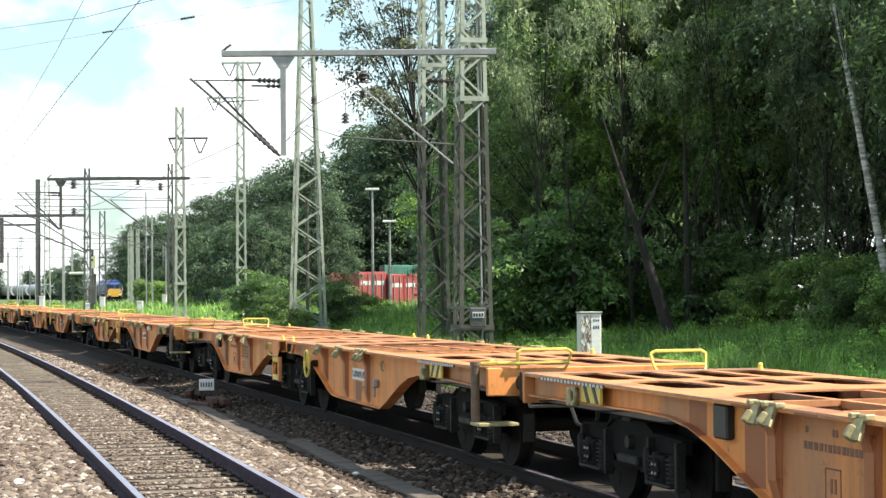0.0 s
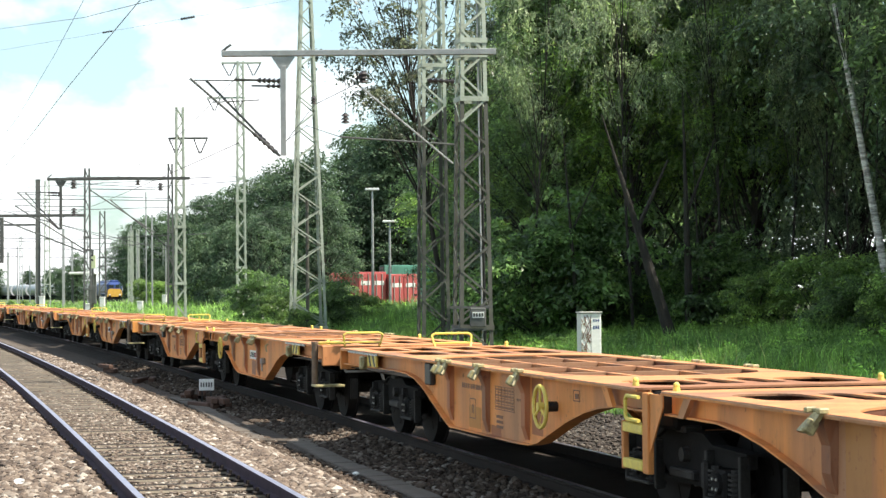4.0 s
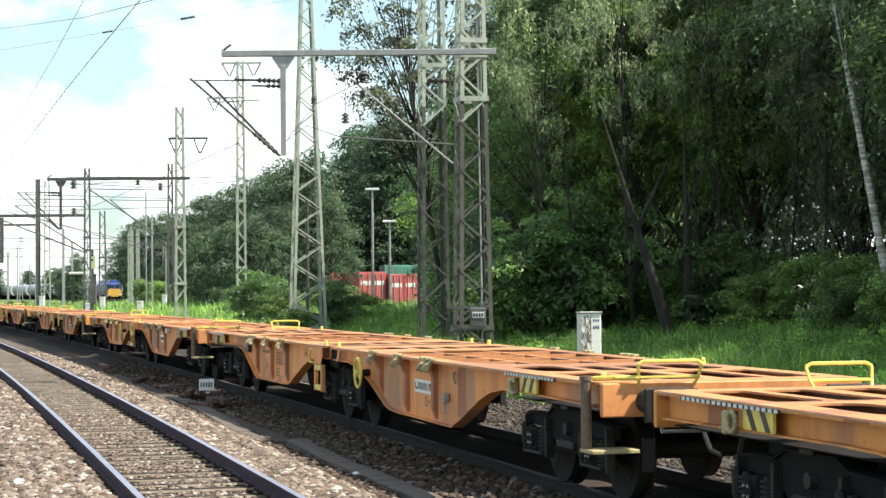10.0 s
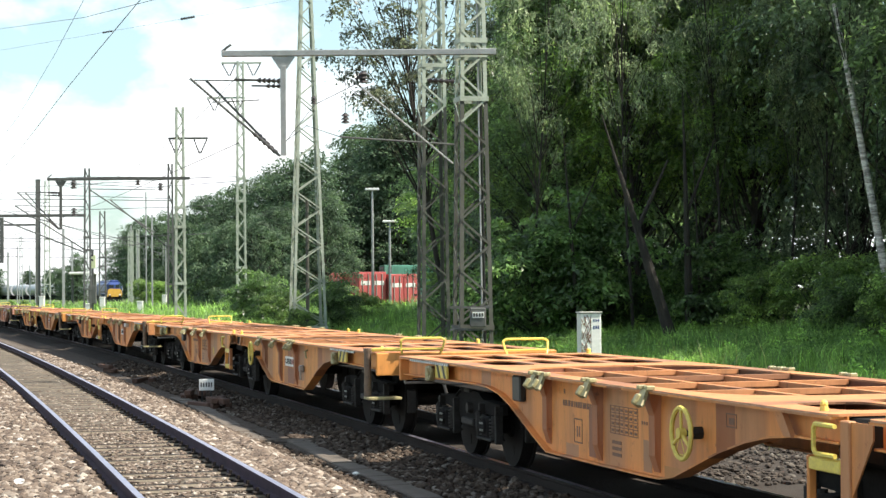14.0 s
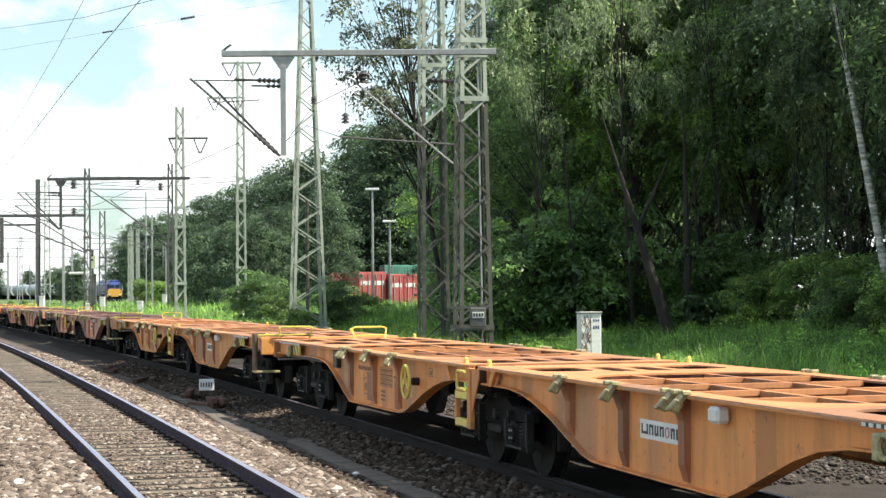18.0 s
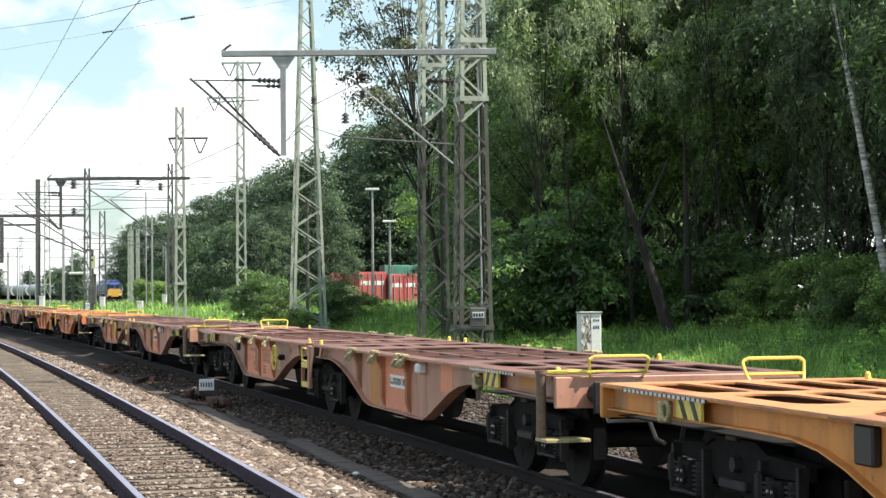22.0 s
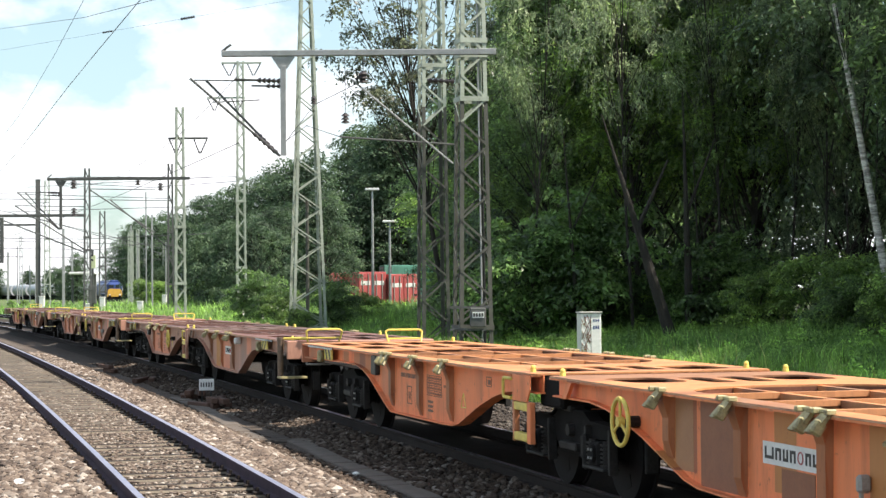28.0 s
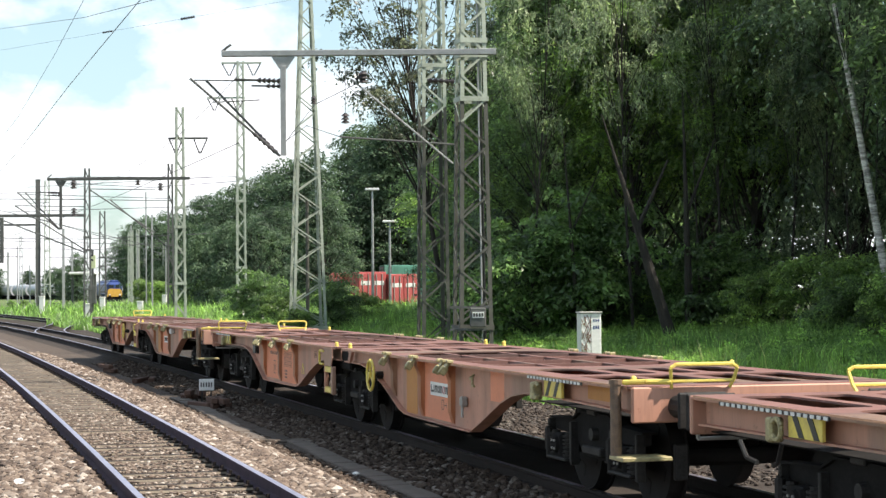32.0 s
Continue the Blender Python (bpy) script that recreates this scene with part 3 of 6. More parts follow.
def rib(x, side, zb):
    """Pressed stiffener on the web: a plate that flares out under the flange, with a narrow face."""
    bm = B()
    y1, y0 = side * (HALF - 0.012), side * (HALF - 0.114)
    ym = side * (HALF - 0.062)
    vs = [(y0, 1.136), (y1, 1.136), (y1, 1.07), (ym, 0.93), (ym, zb + 0.14), (y0 + side * 0.008, zb), (y0, zb)]
    wd = [0.10, 0.10, 0.085, 0.07, 0.07, 0.07, 0.07]
    a = [bm.verts.new((x - w, yy, zz)) for (yy, zz), w in zip(vs, wd)]
    b = [bm.verts.new((x + w, yy, zz)) for (yy, zz), w in zip(vs, wd)]
    bm.faces.new(a)
    bm.faces.new(b[::-1])
    for i in range(len(vs)):
        j = (i + 1) % len(vs)
        bm.faces.new((a[i], b[i], b[j], a[j]))
    return bm


def clamp(x, side, double):
    """A folded container spigot that hangs at the sill: hinge knuckles, tapered flap and nose; some come in pairs."""
    bm = B()
    offs = (-0.13, 0.13) if double else (0.0,)
    for dx in offs:
        m = Matrix.Translation((x + dx, side * (HALF + 0.008), 1.15)) @ pose(0, 0, 0, side * 34, 0, 0)
        vs = [bm.verts.new(m @ Vector((px_ + sk, py_, pz_))) for pz_, hw, sk in ((0.0, 0.055, 0.03), (-0.08, 0.075, -0.01), (-0.155, 0.068, -0.055)) for px_ in (-hw, hw) for py_ in (-0.016, 0.016)]
        for r in (0, 4):
            for q in ((0, 1, 5, 4), (2, 6, 7, 3), (0, 4, 6, 2), (1, 3, 7, 5)):
                bm.faces.new([vs[r + i] for i in q])
        bm.faces.new([vs[i] for i in (0, 2, 3, 1)])
        bm.faces.new([vs[i] for i in (8, 9, 11, 10)])
        box(bm, -0.005, 0.055, -0.05, 0.04, -0.16, -0.06, 0.012, m)
        cyl(bm, (x + dx - 0.085, side * (HALF - 0.01), 1.165), (x + dx + 0.085, side * (HALF - 0.01), 1.165), 0.022, seg=8)
        for e in (-0.10, 0.10):
            box(bm, x + dx + e - 0.024, x + dx + e + 0.024, side * HALF - 0.055, side * HALF + 0.025, 1.15, 1.19, 0.008)
    return bm


def upright_spigot(x, y):
    bm = B()
    cyl(bm, (x, y, 1.15), (x, y, 1.175), 0.034, 0.03, 10)
    cyl(bm, (x, y, 1.175), (x, y, 1.20), 0.03, 0.024, 10)
    bmesh.ops.create_uvsphere(bm, u_segments=8, v_segments=6, radius=0.03, matrix=Matrix.Translation((x, y, 1.20)))
    return bm


def hand_wheel(x, y):
    bm = B()
    n, r = 20, 0.205
    rows = []
    for i in range(n):
        a = 6.28319 * i / n
        rows.append([])
        for k in range(6):
            q = r + 0.02 * math.cos(6.28319 * k / 6)
            rows[-1].append(bm.verts.new((x + q * math.cos(a), y + 0.02 * math.sin(6.28319 * k / 6), 0.85 + q * math.sin(a))))
    for i in range(n):
        for k in range(6):
            bm.faces.new((rows[i][k], rows[i][(k + 1) % 6], rows[(i + 1) % n][(k + 1) % 6], rows[(i + 1) % n][k]))
    for a in (90, 210, 330):
        cyl(bm, (x, y, 0.85), (x + r * math.cos(radians(a)), y, 0.85 + r * math.sin(radians(a))), 0.014, seg=6)
    cyl(bm, (x, y - 0.03, 0.85), (x, y + 0.03, 0.85), 0.045, seg=10)
    return bm


def stripe_plate(x0, d0, d1, side):
    """Yellow plate with two black slanting bars, and the dashed edge strip above it."""
    y = side * (HALF - 0.02)
    yl, bl, wh = B(), B(), B()
    box(yl, x0, x0 + 0.54, y - 0.012, y + 0.012, 0.955, 1.115)
    for k in range(2):
        xx = x0 + 0.04 + k * 0.24
        plate(bl, [(xx, 0.958), (xx + 0.085, 0.958), (xx + 0.20, 1.112), (xx + 0.115, 1.112)], y + side * 0.0125, y + side * 0.0165)
    box(bl, d0, d1, side * HALF + side * 0.001, side * HALF + side * 0.010, 1.108, 1.136)
    for k in range(int((d1 - d0) / 0.104)):
        xx = d0 + 0.02 + k * 0.104
        box(wh, xx, xx + 0.055, side * HALF + side * 0.010, side * HALF + side * 0.016, 1.109, 1.135)
    return yl, bl, wh


def lettering(cells, side, w=0.016):
    """Bars that stand for painted writing: (x, z, length) rows."""
    bm = B()
    y = side * (HALF - 0.114)
    for x, z, l, h in cells:
        box(bm, x, x + l, y - 0.0005, y + side * 0.0035, z, z + h)
    return bm


def sign_plate(x, z, mirror):
    """White maker's plate with dark letter-like shapes and one red ring."""
    y = -(HALF - 0.114)
    wp, bk, rd = B(), B(), B()
    box(wp, x, x + 0.97, y - 0.006, y, z, z + 0.165)
    cx = x + 0.04
    for k, (w, h) in enumerate(((0.15, 0.088), (0.095, 0.088), (0.085, 0.088), (0.09, 0.088), (0.0, 0.0), (0.085, 0.088), (0.095, 0.088))):
        if w:
            box(bk, cx, cx + 0.026, y - 0.0095, y - 0.0062, z + 0.04, z + 0.04 + h)
            box(bk, cx + w - 0.026, cx + w, y - 0.0095, y - 0.0062, z + 0.04, z + 0.04 + h)
            box(bk, cx + 0.026, cx + w - 0.026, y - 0.0095, y - 0.0062, z + (0.04 if k % 2 == 0 else 0.104), z + (0.064 if k % 2 == 0 else 0.128))
            cx += w + 0.034
        else:
            n = 12
            ring = [(cx + 0.05 + 0.042 * math.cos(6.2832 * i / n), y - 0.008, z + 0.084 + 0.042 * math.sin(6.2832 * i / n)) for i in range(n + 1)]
            tube(rd, ring, 0.006, 4)
            cx += 0.13
    return wp, bk, rd




def bogie(parent, x):
    """Two-axle bogie: side frames, bolster, axle boxes, coil springs, brake gear; wheelsets are parts that turn."""
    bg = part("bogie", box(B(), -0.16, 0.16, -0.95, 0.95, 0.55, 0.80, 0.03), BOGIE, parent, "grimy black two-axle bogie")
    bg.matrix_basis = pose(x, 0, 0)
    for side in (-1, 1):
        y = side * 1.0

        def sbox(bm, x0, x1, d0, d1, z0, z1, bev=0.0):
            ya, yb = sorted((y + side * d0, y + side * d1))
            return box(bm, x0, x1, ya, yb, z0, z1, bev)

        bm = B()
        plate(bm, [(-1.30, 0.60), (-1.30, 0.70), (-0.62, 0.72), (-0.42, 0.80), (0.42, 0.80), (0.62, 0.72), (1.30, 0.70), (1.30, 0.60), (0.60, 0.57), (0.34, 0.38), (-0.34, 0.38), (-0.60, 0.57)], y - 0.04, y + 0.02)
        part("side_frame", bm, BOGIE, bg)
        bm = B()
        for (x0, z0), (x1, z1) in zip([(-1.30, 0.70), (-0.62, 0.72), (-0.42, 0.80), (0.42, 0.80), (0.62, 0.72)], [(-0.62, 0.72), (-0.42, 0.80), (0.42, 0.80), (0.62, 0.72), (1.30, 0.70)]):
            vs = [bm.verts.new((xx, yy2, zz + dz)) for dz in (0, 0.02) for xx, zz in ((x0, z0), (x1, z1)) for yy2 in (y - 0.07, y + 0.07)]
            for q in ((0, 1, 3, 2), (4, 6, 7, 5), (0, 4, 5, 1), (2, 3, 7, 6), (0, 2, 6, 4), (1, 5, 7, 3)):
                bm.faces.new([vs[i] for i in q])
        part("frame_flange", bm, BOGIE, bg)
        part("spring_nest", sbox(B(), -0.26, 0.26, 0.02, 0.10, 0.42, 0.50, 0.015), STEEL_DARK, bg)
        part("data_plate", sbox(B(), 0.36, 0.45, 0.02, 0.026, 0.63, 0.69), STEEL_PALE, bg)
        part("side_bearer", sbox(B(), -0.11, 0.11, -0.06, 0.10, 0.80, 0.86, 0.012), STEEL_DARK, bg)
        bm = B()
        cyl(bm, (0.02, y + side * 0.03, 0.62), (0.02, y + side * 0.10, 0.62), 0.07, 0.06, 12)
        part("pivot_cap", bm, STEEL_DARK, bg)
        for ax in (-0.9, 0.9):
            bm = sbox(B(), ax - 0.12, ax + 0.12, -0.06, 0.14, 0.34, 0.57, 0.025)
            cyl(bm, (ax, y + side * 0.13, 0.46), (ax, y + side * 0.17, 0.46), 0.095, 0.08, 14)
            part("axle_box", bm, BOGIE, bg)
            bm = B()
            for k in range(4):
                a = radians(45 + 90 * k)
                cyl(bm, (ax + 0.055 * math.cos(a), y + side * 0.165, 0.46 + 0.055 * math.sin(a)), (ax + 0.055 * math.cos(a), y + side * 0.182, 0.46 + 0.055 * math.sin(a)), 0.013, seg=6)
            tagged(part("cover_bolts", bm, STEEL_PALE, bg), kind="stuff")
            for dx in (-0.20, 0.20):
                bm = B()
                for k in range(6):
                    cyl(bm, (ax + dx, y + side * 0.07, 0.348 + 0.038 * k), (ax + dx, y + side * 0.07, 0.368 + 0.038 * k), 0.07, seg=10)
                cyl(bm, (ax + dx, y + side * 0.07, 0.33), (ax + dx, y + side * 0.07, 0.585), 0.045, seg=8)
                tagged(part("coil_spring", bm, STEEL_DARK, bg), kind="stuff")
            part("spring_seat", sbox(B(), ax - 0.29, ax + 0.29, -0.02, 0.15, 0.305, 0.335, 0.01), STEEL_DARK, bg)
            for dx in (-0.335, 0.335):
                bm = sbox(B(), ax + dx - 0.025, ax + dx + 0.025, 0.02, 0.11, 0.28, 0.70, 0.008)
                part("horn_guide", bm, STEEL_DARK, bg)
            bm = B()
            cyl(bm, (ax - 0.30, y + side * 0.12, 0.30), (ax - 0.30, y + side * 0.12, 0.62), 0.028, seg=8)
            cyl(bm, (ax - 0.30, y + side * 0.12, 0.40), (ax - 0.30, y + side * 0.12, 0.60), 0.042, seg=8)
            part("damper", bm, STEEL_DARK, bg)
    for ax in (-0.9, 0.9):
        bm = B()
        for side in (-1, 1):
            y = side * 0.75
            cyl(bm, (0, y - 0.067, 0), (0, y + 0.067, 0), 0.46, 0.455, 32)
            cyl(bm, (0, y - side * 0.067, 0), (0, y - side * 0.095, 0), 0.49, 0.485, 32)
            cyl(bm, (0, y + side * 0.067, 0), (0, y + side * 0.10, 0), 0.13, 0.11, 14)
            for k in range(4):
                a = radians(90 * k + 20)
                box(bm, -0.06, 0.06, y + side * 0.068 - 0.004, y + side * 0.068 + 0.004, 0.22, 0.34, m=Matrix.Rotation(a, 4, "Y"))
        cyl(bm, (0, -1.0, 0), (0, 1.0, 0), 0.085, seg=14)
        ws = part("wheelset", bm, WHEEL, bg)
        ws.matrix_basis = pose(ax, 0, 0.46)
        for side in (-1, 1):
            for e in (-1, 1):
                x0, x1 = sorted((ax + e * 0.47, ax + e * 0.53))
                part("brake_shoe", box(B(), x0, x1, side * 0.75 - 0.06, side * 0.75 + 0.06, 0.30, 0.62, 0.01), STEEL_DARK, bg)
        bm = B()
        cyl(bm, (ax + (0.5 if ax < 0 else -0.5), -0.8, 0.42), (ax + (0.5 if ax < 0 else -0.5), 0.8, 0.42), 0.04, seg=8)
        part("brake_beam", bm, STEEL_DARK, bg)
    return bg


def end_rail(bm, E, y0):
    """Low handrail loop across the platform's end."""
    top = [(E + 0.06, y0 + 0.04, 1.14), (E + 0.10, y0 + 0.02, 1.20), (E + 0.14, y0, 1.315), (E + 0.14, y0 + 0.05, 1.345), (E + 0.14, y0 + 0.57, 1.345), (E + 0.14, y0 + 0.62, 1.315), (E + 0.10, y0 + 0.60, 1.20), (E + 0.06, y0 + 0.58, 1.14)]
    tube(bm, top, 0.017, 6)
    tube(bm, [(E + 0.10, y0 + 0.02, 1.20), (E + 0.10, y0 + 0.60, 1.20)], 0.015, 6)
    return bm


def half_unit(parent, sign, wheel_here, E):
    """One platform of the pair; sign +1 leads, -1 trails. Its frame is a part, the fittings are parts of that part."""
    name = "leading_platform" if sign > 0 else "trailing_platform"
    X0 = 0.05 if sign > 0 else 0.46
    XB = 0.40 if sign > 0 else 1.14
    frame_ob = part(name, flip(deck_frame(E, X0), sign), DECK, parent, "orange steel skeleton deck")

    def sub(nm, bm, mat, label=""):
        return part(nm, flip(bm, sign), mat, frame_ob, label)

    for side in (-1, 1):
        sub("side_sill", side_sill(side, E, X0), ORANGE, "fish-bellied orange side sill with faded paint")
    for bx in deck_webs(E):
        sub("web_plate", bx, INNER_SHADE)
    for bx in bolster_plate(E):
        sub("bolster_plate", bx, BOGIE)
    # added trays, no known part: they stop sun through the openings and look dark
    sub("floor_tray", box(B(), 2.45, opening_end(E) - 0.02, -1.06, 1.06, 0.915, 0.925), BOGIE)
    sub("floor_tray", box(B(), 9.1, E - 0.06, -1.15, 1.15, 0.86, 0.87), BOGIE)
    sub("opening_wall", opening_wall(E), INNER_SHADE)
    span = opening_end(E) - 2.42
    for k in range(4):
        sub("cross_bar", cross_bar(2.42 + span * (k + 1) / 5), DECK)
    for y in (-0.40, 0.40):
        sub("long_bar", long_bar(y, E), DECK)
    for side in (-1, 1):
        ya, yb = sorted((side * (HALF + 0.0005), side * (HALF + 0.004)))
        sub("sill_edge", box(B(), X0 + 0.06, E - 0.06, ya, yb, 1.1385, 1.1535), EDGE)
        ya, yb = sorted((side * (HALF - 0.10), side * (HALF - 0.002)))
        sub("top_flange", box(B(), X0 + 0.02, E - 0.06, ya, yb, 1.1195, 1.1365), ORANGE)
    ribs = ((3.03, 0.60), (4.51, 0.43), (5.94, 0.43)) if sign > 0 else ((6.93, 0.47), (5.42, 0.43), (3.97, 0.45))
    for x, zb in ribs:
        for side in (-1, 1):
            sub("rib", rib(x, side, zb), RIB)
    for side in (-1, 1):
        bm = B()
        plate(bm, [(XB, 0.95), (XB + 0.13, 0.95), (XB + 0.30, 1.12), (XB + 0.15, 1.12)], side * (HALF - 0.06), side * (HALF - 0.02)) if side > 0 else plate(bm, [(XB, 0.95), (XB + 0.13, 0.95), (XB + 0.30, 1.12), (XB + 0.15, 1.12)], -(HALF - 0.02), -(HALF - 0.06))
        sub("brace", bm, ORANGE)
    for x, double in ((3.05, False), (4.50, False), (6.02, True)) if sign > 0 else ((6.85, True), (5.36, False), (3.90, False)):
        for side in (-1, 1):
            sub("container_clamp", clamp(x, side, double), YELLOW_WORN, "folded container spigots in worn yellow" if double else "folded container spigot in worn yellow")
    for x, y in ((0.14, -1.18), (0.14, 1.18), (8.6, 1.2), (E - 0.42, -1.10)) if sign > 0 else ((0.82, -1.18), (0.82, 1.18), (E - 0.36, 1.16)):
        sub("spigot", upright_spigot(x, y), YELLOW)
    # end beam, buffers, coupling
    sub("end_beam", box(B(), E, E + 0.06, -1.29, 1.29, 0.84, 1.15, 0.012), ORANGE)
    for y in (-0.875, 0.875):
        bm = B()
        cyl(bm, (E + 0.09, y, 0.98), (E + 0.42, y, 0.98), 0.105, 0.095, 14)
        sub("buffer_shank", bm, STEEL_DARK)
        bm = B()
        cyl(bm, (E + 0.42, y, 0.98), (E + 0.63, y, 0.98), 0.075, 0.07, 12)
        box(bm, E + 0.59, E + 0.63, y - 0.22, y + 0.22, 0.82, 1.13, 0.015)
        sub("buffer_head", bm, STEEL_DARK)
    bm = B()
    box(bm, E + 0.08, E + 0.39, -0.05, 0.05, 0.94, 1.03, 0.012)
    cyl(bm, (E + 0.36, -0.1, 0.90), (E + 0.36, 0.1, 0.90), 0.03, seg=8)
    box(bm, E + 0.34, E + 0.63, -0.03, 0.03, 0.80, 0.90, 0.012)
    sub("draw_hook", bm, BOGIE)
    bm = B()
    tube(bm, [(E + 0.06, -0.4, 0.86), (E + 0.26, -0.4, 0.72), (E + 0.39, -0.38, 0.55), (E + 0.54, -0.35, 0.52)], 0.022, 6)
    sub("brake_hose", bm, BLACK)
    # stripes
    for side in (-1, 1):
        yl, bl, wh = stripe_plate(9.74, 9.23, 10.92, side) if sign > 0 else stripe_plate(10.50, 10.36, 12.25, side)
        sub("warning_plate", yl, YELLOW, "yellow warning plate")
        sub("warning_stripes", bl, BLACK)
        tagged(sub("edge_strip", wh, WHITE), kind="stuff")
    bm = B()
    n = 14
    hx = 9.60 if sign > 0 else 11.16
    ring = [(hx + 0.075 * math.cos(6.2832 * i / n * 0.8 + 0.6), -HALF - 0.03, 1.0 + 0.075 * math.sin(6.2832 * i / n * 0.8 + 0.6)) for i in range(n + 1)]
    tube(bm, ring, 0.02, 6)
    box(bm, hx - 0.16 if sign > 0 else hx + 0.06, hx - 0.06 if sign > 0 else hx + 0.16, -HALF - 0.05, -HALF + 0.06, 0.90, 1.08, 0.015)
    sub("rope_hook", bm, YELLOW_WORN)
    if sign > 0:
        # corner post with shunter's step at the end of the leading platform
        bm = B()
        cyl(bm, (E - 0.16, -1.365, 0.55), (E - 0.16, -1.365, 1.17), 0.05, seg=12)
        cyl(bm, (E - 0.16, -1.365, 1.17), (E - 0.16, -1.365, 1.21), 0.06, seg=12)
        box(bm, E - 0.36, E - 0.215, -1.335, -1.301, 0.74, 1.12, 0.006)
        sub("corner_post", bm, POST, "worn steel corner post")
        bm = B()
        box(bm, E - 0.22, E + 0.12, -1.41, -0.95, 0.515, 0.55, 0.006)
        sub("step_board", bm, YELLOW_WORN)
        bm = B()
        tube(bm, [(E - 0.14, -1.30, 1.185), (E + 0.02, -1.15, 1.195), (E + 0.11, -0.95, 1.195)], 0.024, 8)
        sub("grab_bar", bm, YELLOW)
        bm = B()
        end_rail(bm, E, -0.97)
        sub("handrail", bm, YELLOW, "yellow tubular handrail")
        wp, bk, rd = sign_plate(4.88, 0.715, False)
        sub("sign_plate", wp, WHITE, "white plate with dark marks")
        tagged(sub("sign_mark", bk, BLACK), kind="stuff")
        sub("sign_ring", rd, RED)
        if not wheel_here:
            bm = B()
            box(bm, 6.66, 6.86, -(HALF + 0.01), -(HALF - 0.11), 0.96, 1.09, 0.025)
            sub("lamp_box", bm, WHITE, "small pale grey box")
        else:
            sub("mark", lettering([(5.40, 0.56, 0.016, 0.12), (5.40, 0.56, 0.10, 0.014), (5.40, 0.67, 0.10, 0.014), (5.49, 0.56, 0.014, 0.12), (5.50, 0.612, 0.13, 0.014), (5.62, 0.59, 0.012, 0.06)], -1), MARK)
            bm = B()
            box(bm, 6.52, 6.59, -HALF + 0.02, -(HALF - 0.114), 0.66, 0.78, 0.02)
            cyl(bm, (6.555, -HALF + 0.05, 0.68), (6.555, -HALF + 0.05, 0.54), 0.018, seg=6)
            sub("valve_handle", bm, STEEL_PALE)
            bm = B()
            tube(bm, [(6.86, -HALF + 0.11, 1.04), (6.86, -HALF + 0.06, 1.0), (6.95, -HALF + 0.06, 1.0), (6.95, -HALF + 0.06, 0.92), (7.03, -HALF + 0.06, 0.92)], 0.016, 5)
            sub("release_lever", bm, YELLOW_WORN)
    else:
        bm = B()
        end_rail(bm, E, 0.14)
        sub("handrail", bm, YELLOW, "yellow tubular handrail")
        bm = B()
        bm.free()
        bm = B()
        tube(bm, [(E + 0.10, -1.2, 0.90), (E + 0.10, -1.2, 0.80), (E + 0.10, -0.75, 0.80), (E + 0.10, -0.75, 0.90)], 0.016, 6)
        sub("grab_bar", bm, STEEL_PALE)
        # ladder and grab handle beside the joint
        y0, y1 = -HALF - 0.02, -HALF + 0.04
        if wheel_here:
            sub("step_post", box(B(), 0.18, 0.31, y0, y1, 0.44, 1.125, 0.008), ORANGE)
            sub("step_post", box(B(), 0.78, 0.82, y0, y1, 0.44, 0.86, 0.008), ORANGE)
            bm = plate(B(), [(0.18, 1.12), (-0.12, 1.12), (-0.12, 1.02), (0.18, 0.62)], -HALF + 0.0, -HALF + 0.012)
            steps, grip = (0.312, 0.778), (0.36, 0.68)
        else:
            for xa, xb in ((0.50, 0.61), (1.04, 1.10)):
                sub("step_post", box(B(), xa, xb, y0, y1, 0.44, 0.86, 0.008), ORANGE)
            bm = plate(B(), [(1.10, 1.125), (0.50, 1.125), (0.50, 0.99), (0.60, 0.861), (1.10, 0.861)], -HALF - 0.02, -HALF - 0.006)
            steps, grip = (0.612, 1.038), (1.10, 1.39)
        sub("gusset", bm, ORANGE)
        for zz in (0.455, 0.765):
            sub("step", box(B(), steps[0], steps[1], -HALF - 0.024, -HALF + 0.05, zz, zz + 0.085, 0.008), YELLOW)
        bm = B()
        ga, gb, gy = grip[0], grip[1], -HALF - 0.03
        tube(bm, [(ga, gy, 0.88), (gb - 0.03, gy, 0.88), (gb, gy, 0.91), (gb, gy, 1.05), (gb - 0.03, gy, 1.08), (ga, gy, 1.08)], 0.018, 6)
        sub("grab_handle", bm, YELLOW, "yellow grab handle")
        sub("document_box", box(B(), 7.70, 7.97, -(HALF - 0.04), -(HALF - 0.113), 0.84, 1.11, 0.015), BLACK, "dark document holder")
        rows = [(6.42, 0.99, 0.04, 0.045), (5.96, 0.985, 0.03, 0.05), (6.01, 0.985, 0.03, 0.05)]
        rows += [(x, 0.875, w, 0.055) for x, w in ((5.60, 0.05), (5.67, 0.04), (5.73, 0.05), (5.80, 0.035), (5.85, 0.05), (5.93, 0.04), (5.99, 0.05), (6.06, 0.05), (6.14, 0.02), (6.19, 0.05), (6.27, 0.06), (6.36, 0.06), (6.44, 0.05))]
        rows += [(4.43, 0.70 + 0.062 * r, 0.71, 0.007) for r in range(5)] + [(4.43 + 0.1165 * c, 0.70, 0.007, 0.25) for c in range(7)]
        rows += [(4.46 + 0.1165 * c, 0.722 + 0.062 * r, 0.06, 0.022) for r in range(4) for c in range(6)]
        rows += [(4.85, 0.50 + 0.055 * c, 0.24, 0.03) for c in range(3)] + [(4.20 + 0.055 * c, 0.83, 0.028, 0.028) for c in range(3)]
